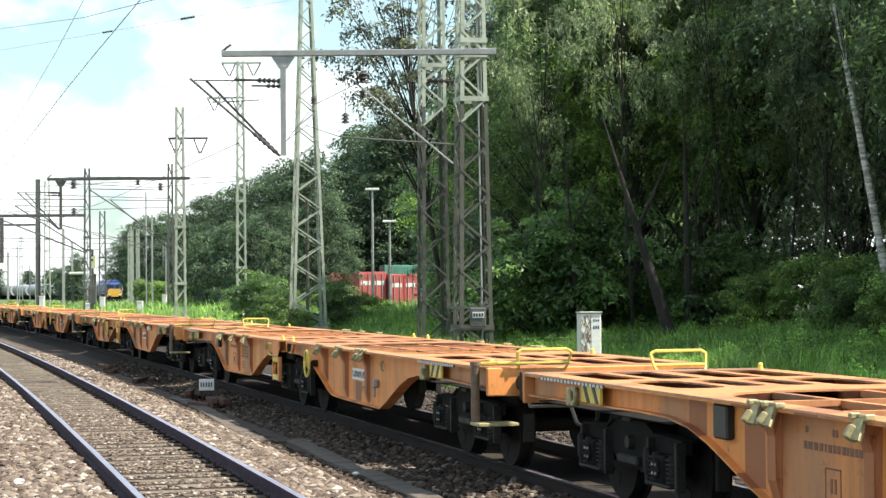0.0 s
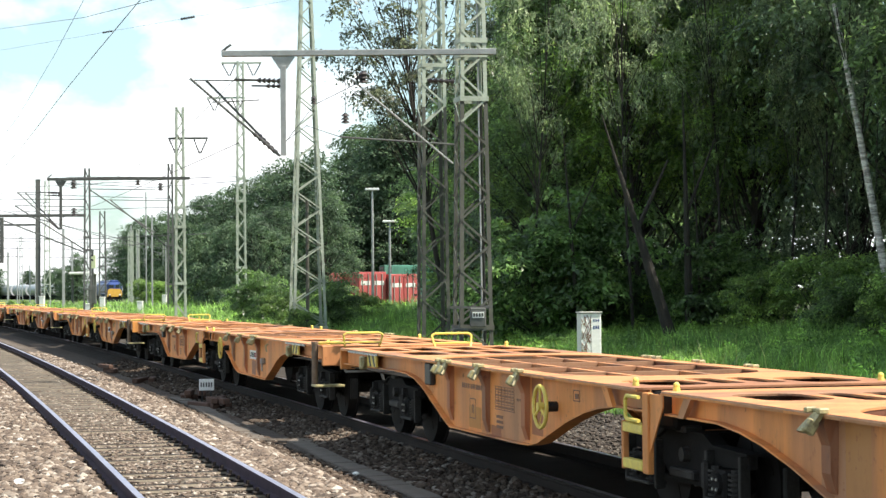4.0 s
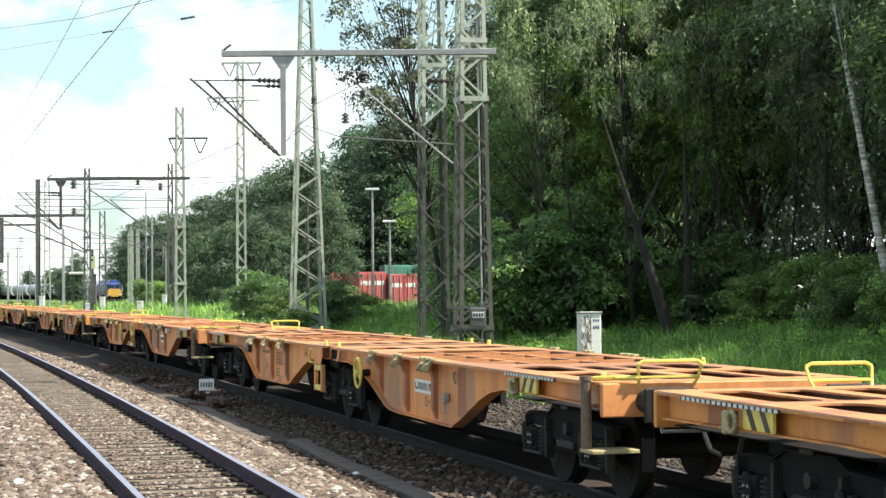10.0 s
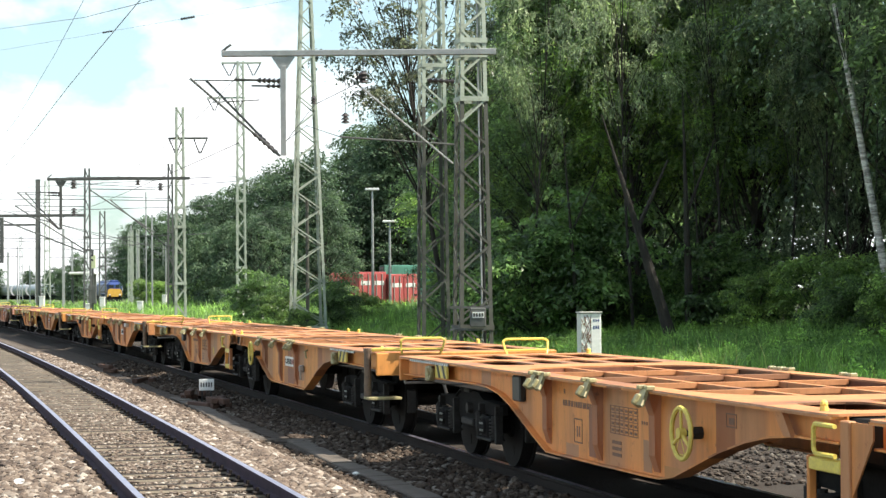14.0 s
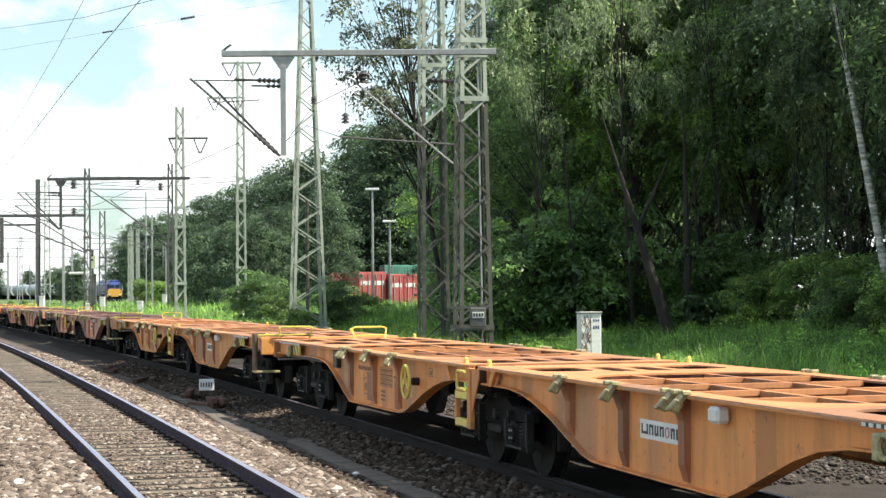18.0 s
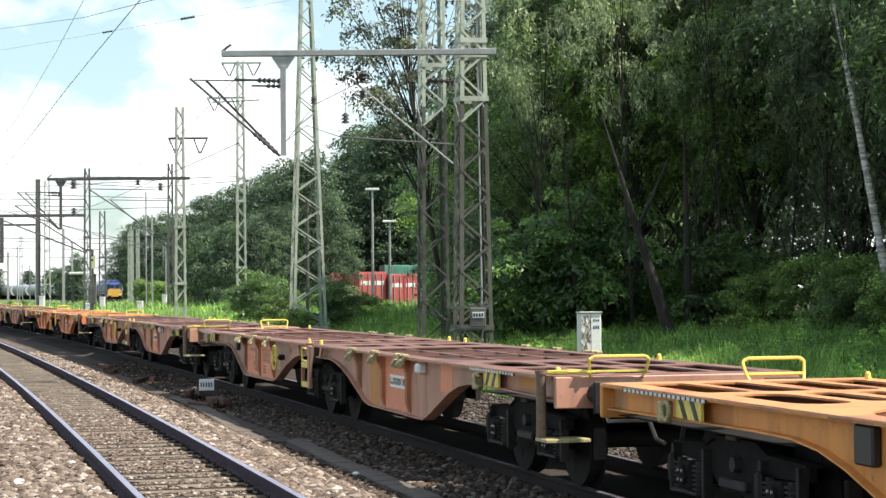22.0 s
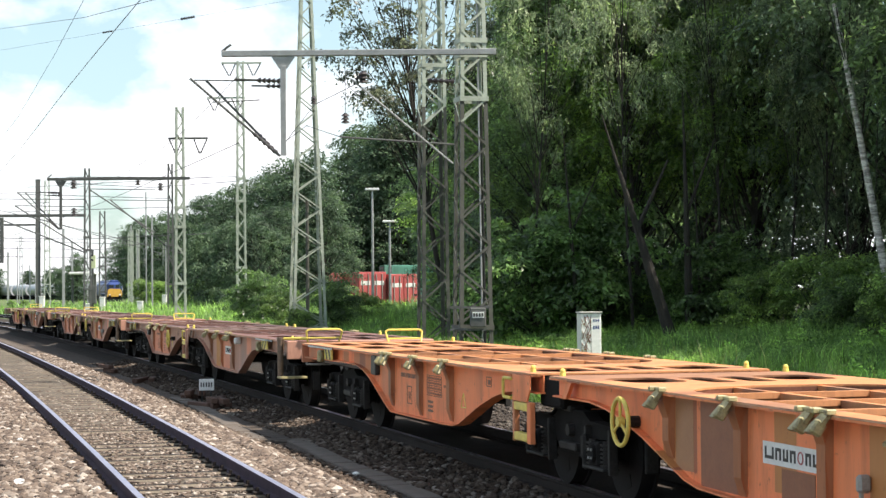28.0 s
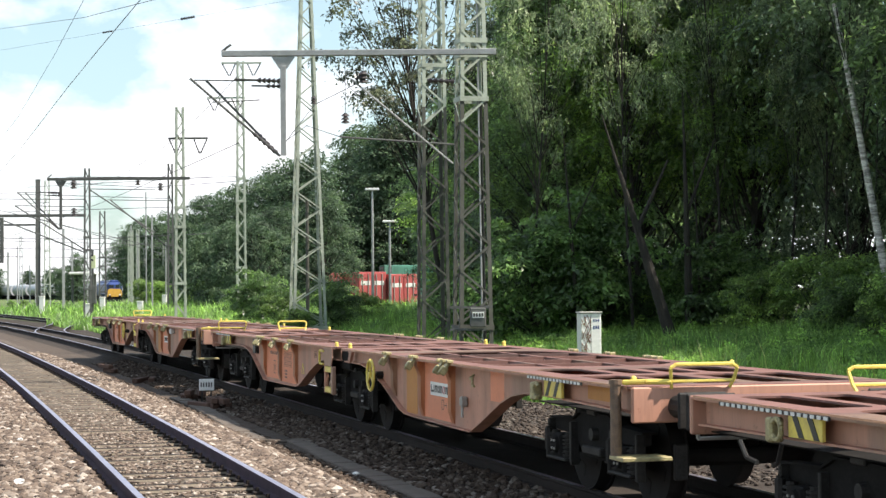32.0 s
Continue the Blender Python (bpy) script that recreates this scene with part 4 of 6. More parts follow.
        rows += [(5.92, 0.54, 0.24, 0.012), (5.92, 0.76, 0.24, 0.012), (5.92, 0.54, 0.012, 0.23), (6.15, 0.54, 0.012, 0.23), (5.99, 0.60, 0.03, 0.10), (6.05, 0.60, 0.03, 0.10)]
        rows += [(2.30, 0.93, 0.20, 0.010), (2.30, 1.03, 0.20, 0.010), (2.30, 0.93, 0.010, 0.11), (2.49, 0.93, 0.010, 0.11), (2.34, 0.955, 0.10, 0.05)]
        tagged(sub("mark", lettering(rows, -1), MARK), kind="stuff")
        bm = B()
        ya = -(HALF - 0.118)
        for a, b in (((3.36, 0.64), (3.56, 0.64)), ((3.56, 0.64), (3.46, 0.81)), ((3.46, 0.81), (3.36, 0.64))):
            cyl(bm, (a[0], ya, a[1]), (b[0], ya, b[1]), 0.010, seg=4)
        sub("warning_triangle", bm, YELLOW)
    if wheel_here:
        xx = 2.27 if sign > 0 else 3.0
        hw = sub("hand_wheel", hand_wheel(xx, -HALF - 0.06), YELLOW, "yellow brake hand wheel")
        bm = B()
        cyl(bm, (xx, -HALF - 0.05, 0.85), (xx, -(HALF - 0.12), 0.85), 0.025, seg=8)
        cyl(bm, (xx, -(HALF - 0.02), 0.85), (xx, -(HALF - 0.12), 0.85), 0.05, seg=8)
        sub("brake_spindle", bm, STEEL_DARK)
    bend = math.degrees(6.3 / RAD)
    frame_ob.matrix_basis = pose(0, 0, 0, 0, 0, -bend if sign > 0 else bend)
    return frame_ob


def container_wagon(wheel_lead):
    root = thing("container_wagon", "empty orange articulated skeleton container wagon on the track", "freight wagon", "container wagons of the train")
    half_unit(root, 1, wheel_lead, 12.15)
    half_unit(root, -1, not wheel_lead, 12.85)
    joint = B()
    cyl(joint, (0, 0, 0.80), (0, 0, 1.02), 0.30, 0.26, 18)
    box(joint, -0.58, 0.58, -0.25, 0.25, 0.84, 0.98, 0.03)
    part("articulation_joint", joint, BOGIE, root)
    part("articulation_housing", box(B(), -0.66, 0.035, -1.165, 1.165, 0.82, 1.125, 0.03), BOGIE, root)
    for x in (-10.45, 0.0, 10.45):
        bogie(root, x)
    return root


WAGONS = []


# repainted fields: wagon, platform (1 leads, -1 trails), x and z ranges on the web, paint
PATCHES = [(9, -1, 5.60, 5.95, 0.50, 0.95, PATCH_BROWN), (7, -1, 5.50, 5.95, 0.46, 0.86, PATCH_BROWN), (7, -1, 4.05, 4.30, 0.43, 0.80, PATCH_BROWN),
           (2, 1, 5.12, 5.52, 0.43, 0.69, PATCH_BROWN), (11, 1, 3.68, 4.42, 0.43, 1.11, PATCH_BROWN), (11, 1, 3.14, 3.52, 0.52, 1.11, PATCH_FADED), (11, 1, 5.20, 5.75, 0.43, 0.70, PATCH_BROWN),
           (5, 1, 4.62, 4.86, 0.43, 1.11, PATCH_FADED), (5, 1, 7.1, 7.35, 0.80, 1.11, PATCH_FRESH), (5, 1, 5.1, 5.5, 0.43, 0.62, PATCH_OCHRE), (5, -1, 5.50, 5.72, 0.44, 0.9, PATCH_BROWN), (5, -1, 4.10, 4.30, 0.43, 0.70, PATCH_FADED),
           (8, 1, 5.05, 5.80, 0.43, 0.69, PATCH_FADED), (8, 1, 3.4, 4.1, 0.45, 1.0, PATCH_FADED), (8, -1, 4.6, 5.2, 0.43, 0.66, PATCH_BROWN), (12, 1, 5.45, 5.86, 0.43, 0.71, PATCH_BROWN),
           (4, 1, 3.4, 4.0, 0.46, 0.9, PATCH_FADED), (0, 1, 5.1, 5.45, 0.43, 0.7, PATCH_BROWN), (1, -1, 5.7, 6.2, 0.44, 0.68, PATCH_OCHRE), (6, 1, 5.1, 5.7, 0.43, 0.68, PATCH_BROWN), (6, -1, 4.3, 5.2, 0.43, 0.7, PATCH_FADED)]
for wagon_no in (9, 10, 12, 13, 14):
    PATCHES += [(wagon_no, 1, 3.64, 4.20, 0.43, 1.08, PATCH_OCHRE), (wagon_no, 1, 4.58, 5.88, 0.432, 1.11, PATCH_FRESH), (wagon_no, 1, 7.50, 8.02, 0.78, 1.11, PATCH_FRESH), (wagon_no, 1, 10.75, 11.35, 0.975, 1.11, PATCH_OCHRE),
                (wagon_no, -1, 4.04, 5.35, 0.432, 1.11, PATCH_FRESH), (wagon_no, -1, 5.50, 6.86, 0.45, 1.11, PATCH_FRESH)]


def patch_up():
    y = -(HALF - 0.114)
    for n, w in WAGONS:
        for pn, sign, x0, x1, z0, z1, mat in PATCHES:
            if pn != n:
                continue
            for o in w.children:
                if o.name.startswith("leading_platform" if sign > 0 else "trailing_platform"):
                    part("repaint_patch", flip(box(B(), x0, x1, y - (0.0042 if mat is PATCH_BROWN else 0.0022), y + 0.0005, z0, z1), sign), mat, o)


def build_train():
    a = container_wagon(True)
    b = container_wagon(False)
    lead_wheel = {-1: False, 0: True, 1: False, 2: True, 3: True, 4: True, 5: False, 6: True, 7: False, 8: False, 9: False, 10: False, 11: True, 12: False, 13: True, 14: False}
    paints = {8: AMBER, 9: SALMON, 10: SALMON, 11: CORAL, 12: SALMON, 13: SALMON, 14: SALMON, 3: AMBER, 6: AMBER}
    used = set()
    for n in range(-1, 15):
        proto = a if lead_wheel[n] else b
        if id(proto) in used:
            w = copy_thing(proto, Matrix())
        else:
            used.add(id(proto))
            w = proto
        WAGONS.append((n, w))
    for n, w in WAGONS:
        pm = paints.get(n, ORANGE)
        dm = DECK_RED if pm is SALMON else DECK
        if pm is SALMON:
            tagged(w, "empty salmon-red weathered articulated skeleton container wagon on the track")
        for o in w.children_recursive:
            for sl in o.material_slots:
                if sl.material is ORANGE and pm is not ORANGE:
                    sl.link = "OBJECT"
                    sl.material = pm
                elif sl.material is DECK and dm is not DECK:
                    sl.link = "OBJECT"
                    sl.material = dm
    patch_up()


build_train()


# ---- masts and wires ----
def angle_iron(bm, a, b, sx, sy, w, th=0.014):
    """L-section bar whose outer corner runs from a to b."""
    prof = ((0, 0), (-sx * w, 0), (-sx * w, -sy * th), (-sx * th, -sy * th), (-sx * th, -sy * w), (0, -sy * w))
    va = [bm.verts.new((a[0] + x, a[1] + y, a[2])) for x, y in prof]
    vb = [bm.verts.new((b[0] + x, b[1] + y, b[2])) for x, y in prof]
    bm.faces.new(va)
    bm.faces.new(vb[::-1])
    for i in range(6):
        j = (i + 1) % 6
        bm.faces.new((va[i], va[j], vb[j], vb[i]))


def flat_bar(bm, p0, p1, w, th, rot):
    """Flat bar in the plane of a mast's face."""
    d = (p1 - p0).normalized()
    n = Vector((0, -1, 0))
    u = d.cross(n) * (w / 2)
    vs = [bm.verts.new(rot @ (p + su * u + n * dn)) for p in (p0, p1) for su, dn in ((-1, 0), (1, 0), (1, th), (-1, th))]
    for q in ((0, 1, 2, 3), (7, 6, 5, 4), (0, 4, 5, 1), (1, 5, 6, 2), (2, 6, 7, 3), (3, 7, 4, 0)):
        bm.faces.new([vs[i] for i in q])


def lattice_mast(name, label, x, y, z0, height, w0, w1, mat, panels, leg=0.06, turn=15.0, low_mat=None, split=0.47, battens=(0.22, 0.47, 0.555), near=False):
    """Four angle-iron legs that lean in, with zigzag lacing on every face; panels grow with the width."""
    root = thing(name, label, "railway mast", "catenary masts")
    root.matrix_basis = pose(x, y, z0, 0, 0, turn)
    lw = leg * 1.35

    def half(t):
        return (w0 + (w1 - w0) * t) / 2

    # below the split, low_mat carries the trees' shade in its colour
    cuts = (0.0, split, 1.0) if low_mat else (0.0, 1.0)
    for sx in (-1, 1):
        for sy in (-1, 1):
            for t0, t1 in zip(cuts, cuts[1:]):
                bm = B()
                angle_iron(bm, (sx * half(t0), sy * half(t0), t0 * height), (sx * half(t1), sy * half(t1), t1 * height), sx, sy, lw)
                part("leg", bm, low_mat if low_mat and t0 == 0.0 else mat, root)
    steps = [half((k + 0.5) / panels) + 0.12 for k in range(panels)]
    levels = [0.0]
    for st in steps:
        levels.append(levels[-1] + st / sum(steps))
    for face in range(4):
        rot = Matrix.Rotation(radians(90 * face), 4, "Z")
        joined = B()
        for k in range(panels):
            bm = B() if near else joined
            t0, t1 = levels[k], levels[k + 1]
            a, b = half(t0), half(t1)
            s0 = 1 if (k + face // 2) % 2 else -1
            flat_bar(bm, Vector((s0 * (a - 0.02), -a, t0 * height)), Vector((-s0 * (b - 0.02), -b, t1 * height)), lw * 0.52, 0.012, rot)
            if near:
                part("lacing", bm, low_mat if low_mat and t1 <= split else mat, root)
        if near:
            joined.free()
        else:
            tagged(part("lacing", joined, mat, root), kind="stuff")
    for t in battens:
        a = half(t) + 0.016
        bm = B()
        for sy in (-1, 1):
            box(bm, -a, a, sy * a - 0.012, sy * a + 0.012, t * height - 0.06, t * height + 0.06)
            box(bm, sy * a - 0.012, sy * a + 0.012, -a, a, t * height - 0.06, t * height + 0.06)
        part("batten_ring", bm, low_mat if low_mat and t < split else mat, root)
    bm = B()
    box(bm, -half(0) - 0.12, half(0) + 0.12, -half(0) - 0.12, half(0) + 0.12, -0.5, 0.05, 0.03)
    part("footing", bm, CONCRETE, root)
    return root


def insulator(bm, p0, p1, n=6, r=0.06):
    p0, p1 = Vector(p0), Vector(p1)
    for i in range(n):
        a = p0.lerp(p1, (i + 0.15) / n)
        b = p0.lerp(p1, (i + 0.75) / n)
        cyl(bm, a, b, r, r * 0.6, 8)
    cyl(bm, p0, p1, r * 0.4, seg=6)
    return bm


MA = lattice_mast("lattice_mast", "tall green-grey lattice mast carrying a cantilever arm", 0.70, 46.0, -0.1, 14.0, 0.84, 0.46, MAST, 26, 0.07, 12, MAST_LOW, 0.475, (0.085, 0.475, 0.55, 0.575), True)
bm = B()
cyl(bm, (0.16, -0.36, 0.3), (0.08, -0.16, 13.5), 0.022, seg=6)
part("cable_pipe", bm, GALV, MA)


def cantilever(y, xr, xl, z, drop_x, drop_z, mat, tip_x, scale=1.0):
    """Arm that reaches out over the wagons' track, with a hung post, stays and insulators."""
    root = thing("cantilever_arm", "long steel cantilever arm with a hung post and insulators", "catenary arm")
    root.matrix_basis = pose(xr, y, z)
    bm = B()
    L = xr - xl
    box(bm, -L, 0.25, -0.08, 0.08, -0.07, 0.07, 0.012)
    part("beam", bm, mat, root)
    bm = B()
    cyl(bm, (-L, 0, 0.05), (-L + 0.22, 0, 0.22), 0.03, seg=6)
    part("beam_tip", bm, MAST_DARK, root)
    dx = drop_x - xr
    bm = B()
    plate(bm, [(dx - 0.28, -0.08), (dx + 0.28, -0.08), (dx + 0.09, -0.36), (dx - 0.09, -0.36)], -0.05, 0.05)
    box(bm, dx - 0.065, dx + 0.065, -0.065, 0.065, drop_z - z, -0.3, 0.01)
    part("hung_post", bm, mat, root)
    bm = B()
    cyl(bm, (dx, 0, -0.66), (dx - 1.15, 0, -0.60), 0.022, seg=6)
    cyl(bm, (dx, 0, -0.78), (dx - 0.75, 0, -0.76), 0.022, seg=6)
    part("stay", bm, MAST_DARK, root)
    bm = B()
    insulator(bm, (dx - 0.06, 0, -0.66), (dx - 0.62, 0, -0.63), 5, 0.075)
    insulator(bm, (dx - 0.06, 0, -0.78), (dx - 0.42, 0, -0.77), 3, 0.06)
    part("insulator", bm, INSUL, root)
    bm = B()
    for off, top in ((0.0, -0.58), (0.35, -0.60)):
        tube(bm, [(dx - 0.10, off * 0.6, drop_z - z + 0.0), (tip_x - xr + off, off * 0.6, top)], 0.03, 6)
    part("bracket_tube", bm, MAST_DARK, root)
    bm = B()
    for off in (0.0, 0.35):
        a = Vector((dx - 0.10, off * 0.6, drop_z - z))
        b = Vector((tip_x - xr + off, off * 0.6, -0.6))
        insulator(bm, a.lerp(b, 0.04), a.lerp(b, 0.30), 5, 0.06)
    part("insulator", bm, INSUL, root)
    bm = B()
    tube(bm, [(tip_x - xr + 0.1, 0, -0.62), (tip_x - xr + 1.05, 0, -0.64), (dx - 0.5, 0, -0.64)], 0.018, 5)
    tube(bm, [(tip_x - xr + 0.55, 0, -1.15), (dx - 0.55, 0, -1.1)], 0.015, 5)
    part("registration_tube", bm, MAST_DARK, root)
    return root


cantilever(45.3, 1.04, -5.2, 7.62, -3.75, 5.2, GALV, -5.95)

# second bracket that points the other way from the tall mast
br = thing("bracket_arm", "slanting catenary bracket with insulators on the mast", "catenary arm")
bm = B()
tube(bm, [(0.25, 45.6, 5.0), (-2.15, 45.2, 7.0)], 0.023, 6)
part("bracket_tube", bm, GALV, br)
bm = B()
tube(bm, [(0.3, 45.6, 5.45), (-2.4, 45.2, 5.62)], 0.022, 6)
part("registration_tube", bm, MAST_DARK, br)
bm = B()
insulator(bm, (0.3, 45.6, 6.95), (-0.35, 45.5, 6.98), 5, 0.07)
insulator(bm, (-2.05, 45.2, 7.0), (-1.8, 45.2, 7.1), 3, 0.09)
part("insulator", bm, INSUL, br)

# equipment plate on the tall mast
pl = thing("mast_plate", "dark switch box with a small white number plate on the mast", "box")
bm = B()
box(bm, -0.45, 0.55, -0.06, 0.06, 0.10, 0.16)
box(bm, -0.45, 0.45, -0.06, 0.06, -0.42, -0.37)
part("crossbar", bm, MAST_DARK, pl)
part("switch_box", box(B(), 0.02, 0.40, -0.16, 0.02, -0.34, 0.12, 0.02), MAST_DARK, pl)
part("number_plate", box(B(), 0.08, 0.36, -0.175, -0.16, -0.12, 0.02), WHITE, pl)
bm = B()
for k in range(4):
    box(bm, 0.10 + 0.065 * k, 0.14 + 0.065 * k, -0.180, -0.175, -0.09, -0.01)
tagged(part("plate_marks", bm, BLACK, pl), kind="stuff")
pl.matrix_basis = pose(0.60, 45.35, 1.45)

MB = lattice_mast("lattice_mast", "tall pale green lattice mast standing in bushes", -4.95, 70.0, 0.1, 18.0, 1.28, 0.08, MAST, 40, 0.07, 12, None, 0.47, (0.03,), True)
bm = B()
cyl(bm, (0.0, 0.0, 0.0), (0.0, 0.0, 5.2), 0.07, 0.06, 10)
part("inner_stub", bm, MAST_LOW, MB)
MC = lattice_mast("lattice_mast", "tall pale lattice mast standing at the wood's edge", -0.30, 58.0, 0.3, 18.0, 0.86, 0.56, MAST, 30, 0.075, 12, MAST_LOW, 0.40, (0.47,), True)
MD = lattice_mast("lattice_mast", "dark lattice mast with a cantilever over the track", -12.6, 92.0, 0.0, 10.85, 0.56, 0.40, MAST, 16, 0.075, 12)
cantilever(91.4, -12.3, -18.85, 7.4, -18.2, 5.0, MAST_DARK, -20.3)
ME = lattice_mast("lattice_mast", "slim lattice feeder mast with small crossarms", -11.57, 110.0, 0.0, 15.2, 0.60, 0.40, MAST, 24, 0.07, 12)


def crossarm(x, y, z, w, mat):
    root = thing("crossarm", "small crossarm with hanging insulators", "catenary arm")
    root.matrix_basis = pose(x, y, z)
    part("beam", box(B(), -w, w, -0.05, 0.05, -0.05, 0.05, 0.01), mat, root)
    for sg in (-1, 1):
        bm = B()
        insulator(bm, (sg * w * 0.95, 0, -0.05), (sg * w * 0.62, 0, -0.75), 5, 0.05)
        insulator(bm, (sg * w * 0.30, 0, -0.05), (sg * w * 0.58, 0, -0.75), 5, 0.05)
        part("insulator", bm, INSUL, root)


crossarm(-11.5, 110.0, 15.1, 1.15, MAST)
crossarm(-12.4, 110.0, 13.1, 1.1, MAST)
crossarm(-12.2, 92.0, 9.35, 0.95, MAST_DARK)

for x, y, h, w0, w1, mat, lab in ((-24.1, 130.0, 10.5, 0.55, 0.4, MAST_DARK, "dark lattice mast beside the far tracks"),
                                  (-21.3, 150.0, 12.1, 0.55, 0.4, MAST_DARK, "slim lattice mast beside the far tracks"),
                                  (-31.6, 178.0, 9.6, 0.75, 0.55, MAST_DARK, "dark lattice signal mast beside the far tracks"),
                                  (-39.2, 190.0, 13.2, 0.7, 0.5, MAST, "pale lattice mast beside the far tracks"),
                                  (-31.0, 190.0, 8.0, 0.5, 0.4, MAST, "slim lattice mast beside the far tracks"),
                                  (-34.9, 215.0, 9.0, 0.5, 0.4, MAST, "slim lattice mast beside the far tracks"),
                                  (-36.6, 230.0, 9.5, 0.5, 0.4, MAST, "slim lattice mast beside the far tracks"),
                                  (-33.4, 230.0, 7.6, 0.5, 0.4, MAST, "slim lattice mast beside the far tracks"),
                                  (-66.0, 300.0, 11.0, 0.6, 0.4, GALV, "pale distant lattice mast"),
                                  (-55.0, 260.0, 12.0, 0.6, 0.4, GALV, "pale distant lattice mast")):
    lattice_mast("lattice_mast", lab, x, y, -0.1, h, w0, w1, mat, 10, 0.085, 12)


def post_mast(x, y, h, w, mat, lab):
    root = thing("post_mast", lab, "railway mast", "catenary masts")
    root.matrix_basis = pose(x, y, -0.15, 0, 0, 14)
    part("post", box(B(), -w / 2, w / 2, -w / 2, w / 2, 0, h, 0.02), mat, root)
    part("cap", box(B(), -w / 2 - 0.03, w / 2 + 0.03, -w / 2 - 0.03, w / 2 + 0.03, h, h + 0.06, 0.01), mat, root)
    part("footing", box(B(), -w, w, -w, w, -0.3, 0.12, 0.03), CONCRETE, root)
    return root


post_mast(-40.1, 190.0, 13.3, 0.46, MAST_DARK, "dark steel post mast beside the far tracks")
post_mast(-23.5, 155.0, 8.3, 0.13, GALV, "thin grey post beside the far tracks")
post_mast(-37.6, 190.0, 8.4, 0.26, GALV, "pale post behind the hung arm")
post_mast(-58.0, 300.0, 10.0, 0.30, GALV, "thin pale post beside the far tracks")

# portal beams between the far masts
for x0, x1, y, z, lab in ((-44.9, -40.3, 189.7, 8.7, "b"), (-30.4, -24.1, 129.6, 7.2, "a")):
    pb = thing("portal_beam", "dark steel portal beam over the far tracks", "catenary arm")
    part("beam", box(B(), x0, x1, y - 0.08, y + 0.08, z - 0.10, z + 0.10, 0.02), MAST_DARK, pb)
    for xx in (x0 + 0.6,):
        part("hung_post", box(B(), xx - 0.12, xx + 0.12, y - 0.12, y + 0.12, z - 3.2, z - 0.12, 0.02), MAST_DARK, pb)
for xa, ya, za, xb, zb in ((-33.5, 130, 8.4, -24.3, 4.7), (-29.0, 130, 7.9, -24.3, 4.9), (-24.0, 130, 9.0, -19.5, 6.0), (-26.0, 150, 9.2, -21.2, 5.2)):
    fb = thing("bracket_arm", "slanting catenary bracket on a far mast", "catenary arm")
    bm = B()
    cyl(bm, (xa, ya, za), (xb, ya, zb), 0.045, seg=6)
    part("bracket_tube", bm, MAST_DARK, fb)
    bm = B()
    cyl(bm, (xa, ya, za), (xb, ya, za - 0.1), 0.03, seg=6)
    part("stay", bm, MAST_DARK, fb)


def wire(label, pts, r):
    """One continuous thin wire through the points."""
    verts, faces = [], []
    for i, p in enumerate(pts):
        p = Vector(p)
        d = (Vector(pts[min(i + 1, len(pts) - 1)]) - Vector(pts[max(i - 1, 0)])).normalized()
        side = d.cross(Vector((0, 0, 1))).normalized()
        up = side.cross(d)
        for k in range(5):
            a = 6.2832 * k / 5
            verts.append(p + side * (r * math.cos(a)) + up * (r * math.sin(a)))
    for i in range(len(pts) - 1):
        for k in range(5):
            faces.append((i * 5 + k, i * 5 + (k + 1) % 5, i * 5 + 5 + (k + 1) % 5, i * 5 + 5 + k))
    ob = mesh_object("overhead_wire", verts, faces, WIRE)
    return tagged(ob, label, "wire", "overhead wires")


def catenary(lat, zc, zm, s0, s1, span, r=0.010):
    wire("contact wire over the track", [P(s, lat, zc) for s in np.arange(s0, s1, 6.0)], r * 1.4)
    pts = []
    for s in np.arange(s0, s1, 3.0):
        u = ((s - s0) % span) / span * 2 - 1
        pts.append(P(s, lat, zm - 0.9 * (1 - u * u)))
    wire("sagging carrier wire over the track", pts, r)


wire("contact wire over the empty track", [P(s, -3.1, z) for s, z in ((-10, 5.62), (-4, 5.78), (4.1, 5.95), (11.6, 6.08), (17.4, 6.14), (34, 6.10), (60, 6.0), (90, 6.05), (118, 6.0))], 0.007)
wire("sagging carrier wire over the empty track", [P(s, -3.1, z) for s, z in ((-10, 7.75), (2, 7.5), (8, 7.42), (13.5, 7.34), (20.8, 7.24), (35, 7.10), (50, 7.2), (65, 7.6), (90, 7.0), (118, 7.6))], 0.005)
catenary(1.3, 5.5, 7.1, 23, 118, 48, 0.008)
wire("high feeder wire above the far track", [P(30, 1.3, 10.2), P(60, 1.3, 13.6), P(106, 1.3, 19.2)], 0.012)
span0, span1 = Vector((0.80, 46.0, 9.72)), Vector((-13.5, 45.5, 7.27))
wire("cross-span wire from the tall mast", [span0, span1], 0.0028)
for u, ur in ((0.468, 0.04), (0.605, 0.028)):
    hw = thing("span_insulator", "dark insulator in the cross-span wire", "insulator")
    bm = B()
    insulator(bm, span0.lerp(span1, u), span0.lerp(span1, u + 0.6 * ur), 6, ur)
    part("body", bm, INSUL, hw)



def drop_insulator(x, y, z, top, r=0.09):
    o = thing("drop_insulator", "dark round insulator hanging from a thin wire", "insulator", "hanging insulators")
    bm = B()
    insulator(bm, (x, y, z - r * 1.1), (x, y, z + r * 1.1), 3, r)
    part("body", bm, INSUL, o)
    bm = B()
    cyl(bm, (x, y, z + r), (x, y, top), 0.008, seg=5)
    part("hanger", bm, WIRE, o)


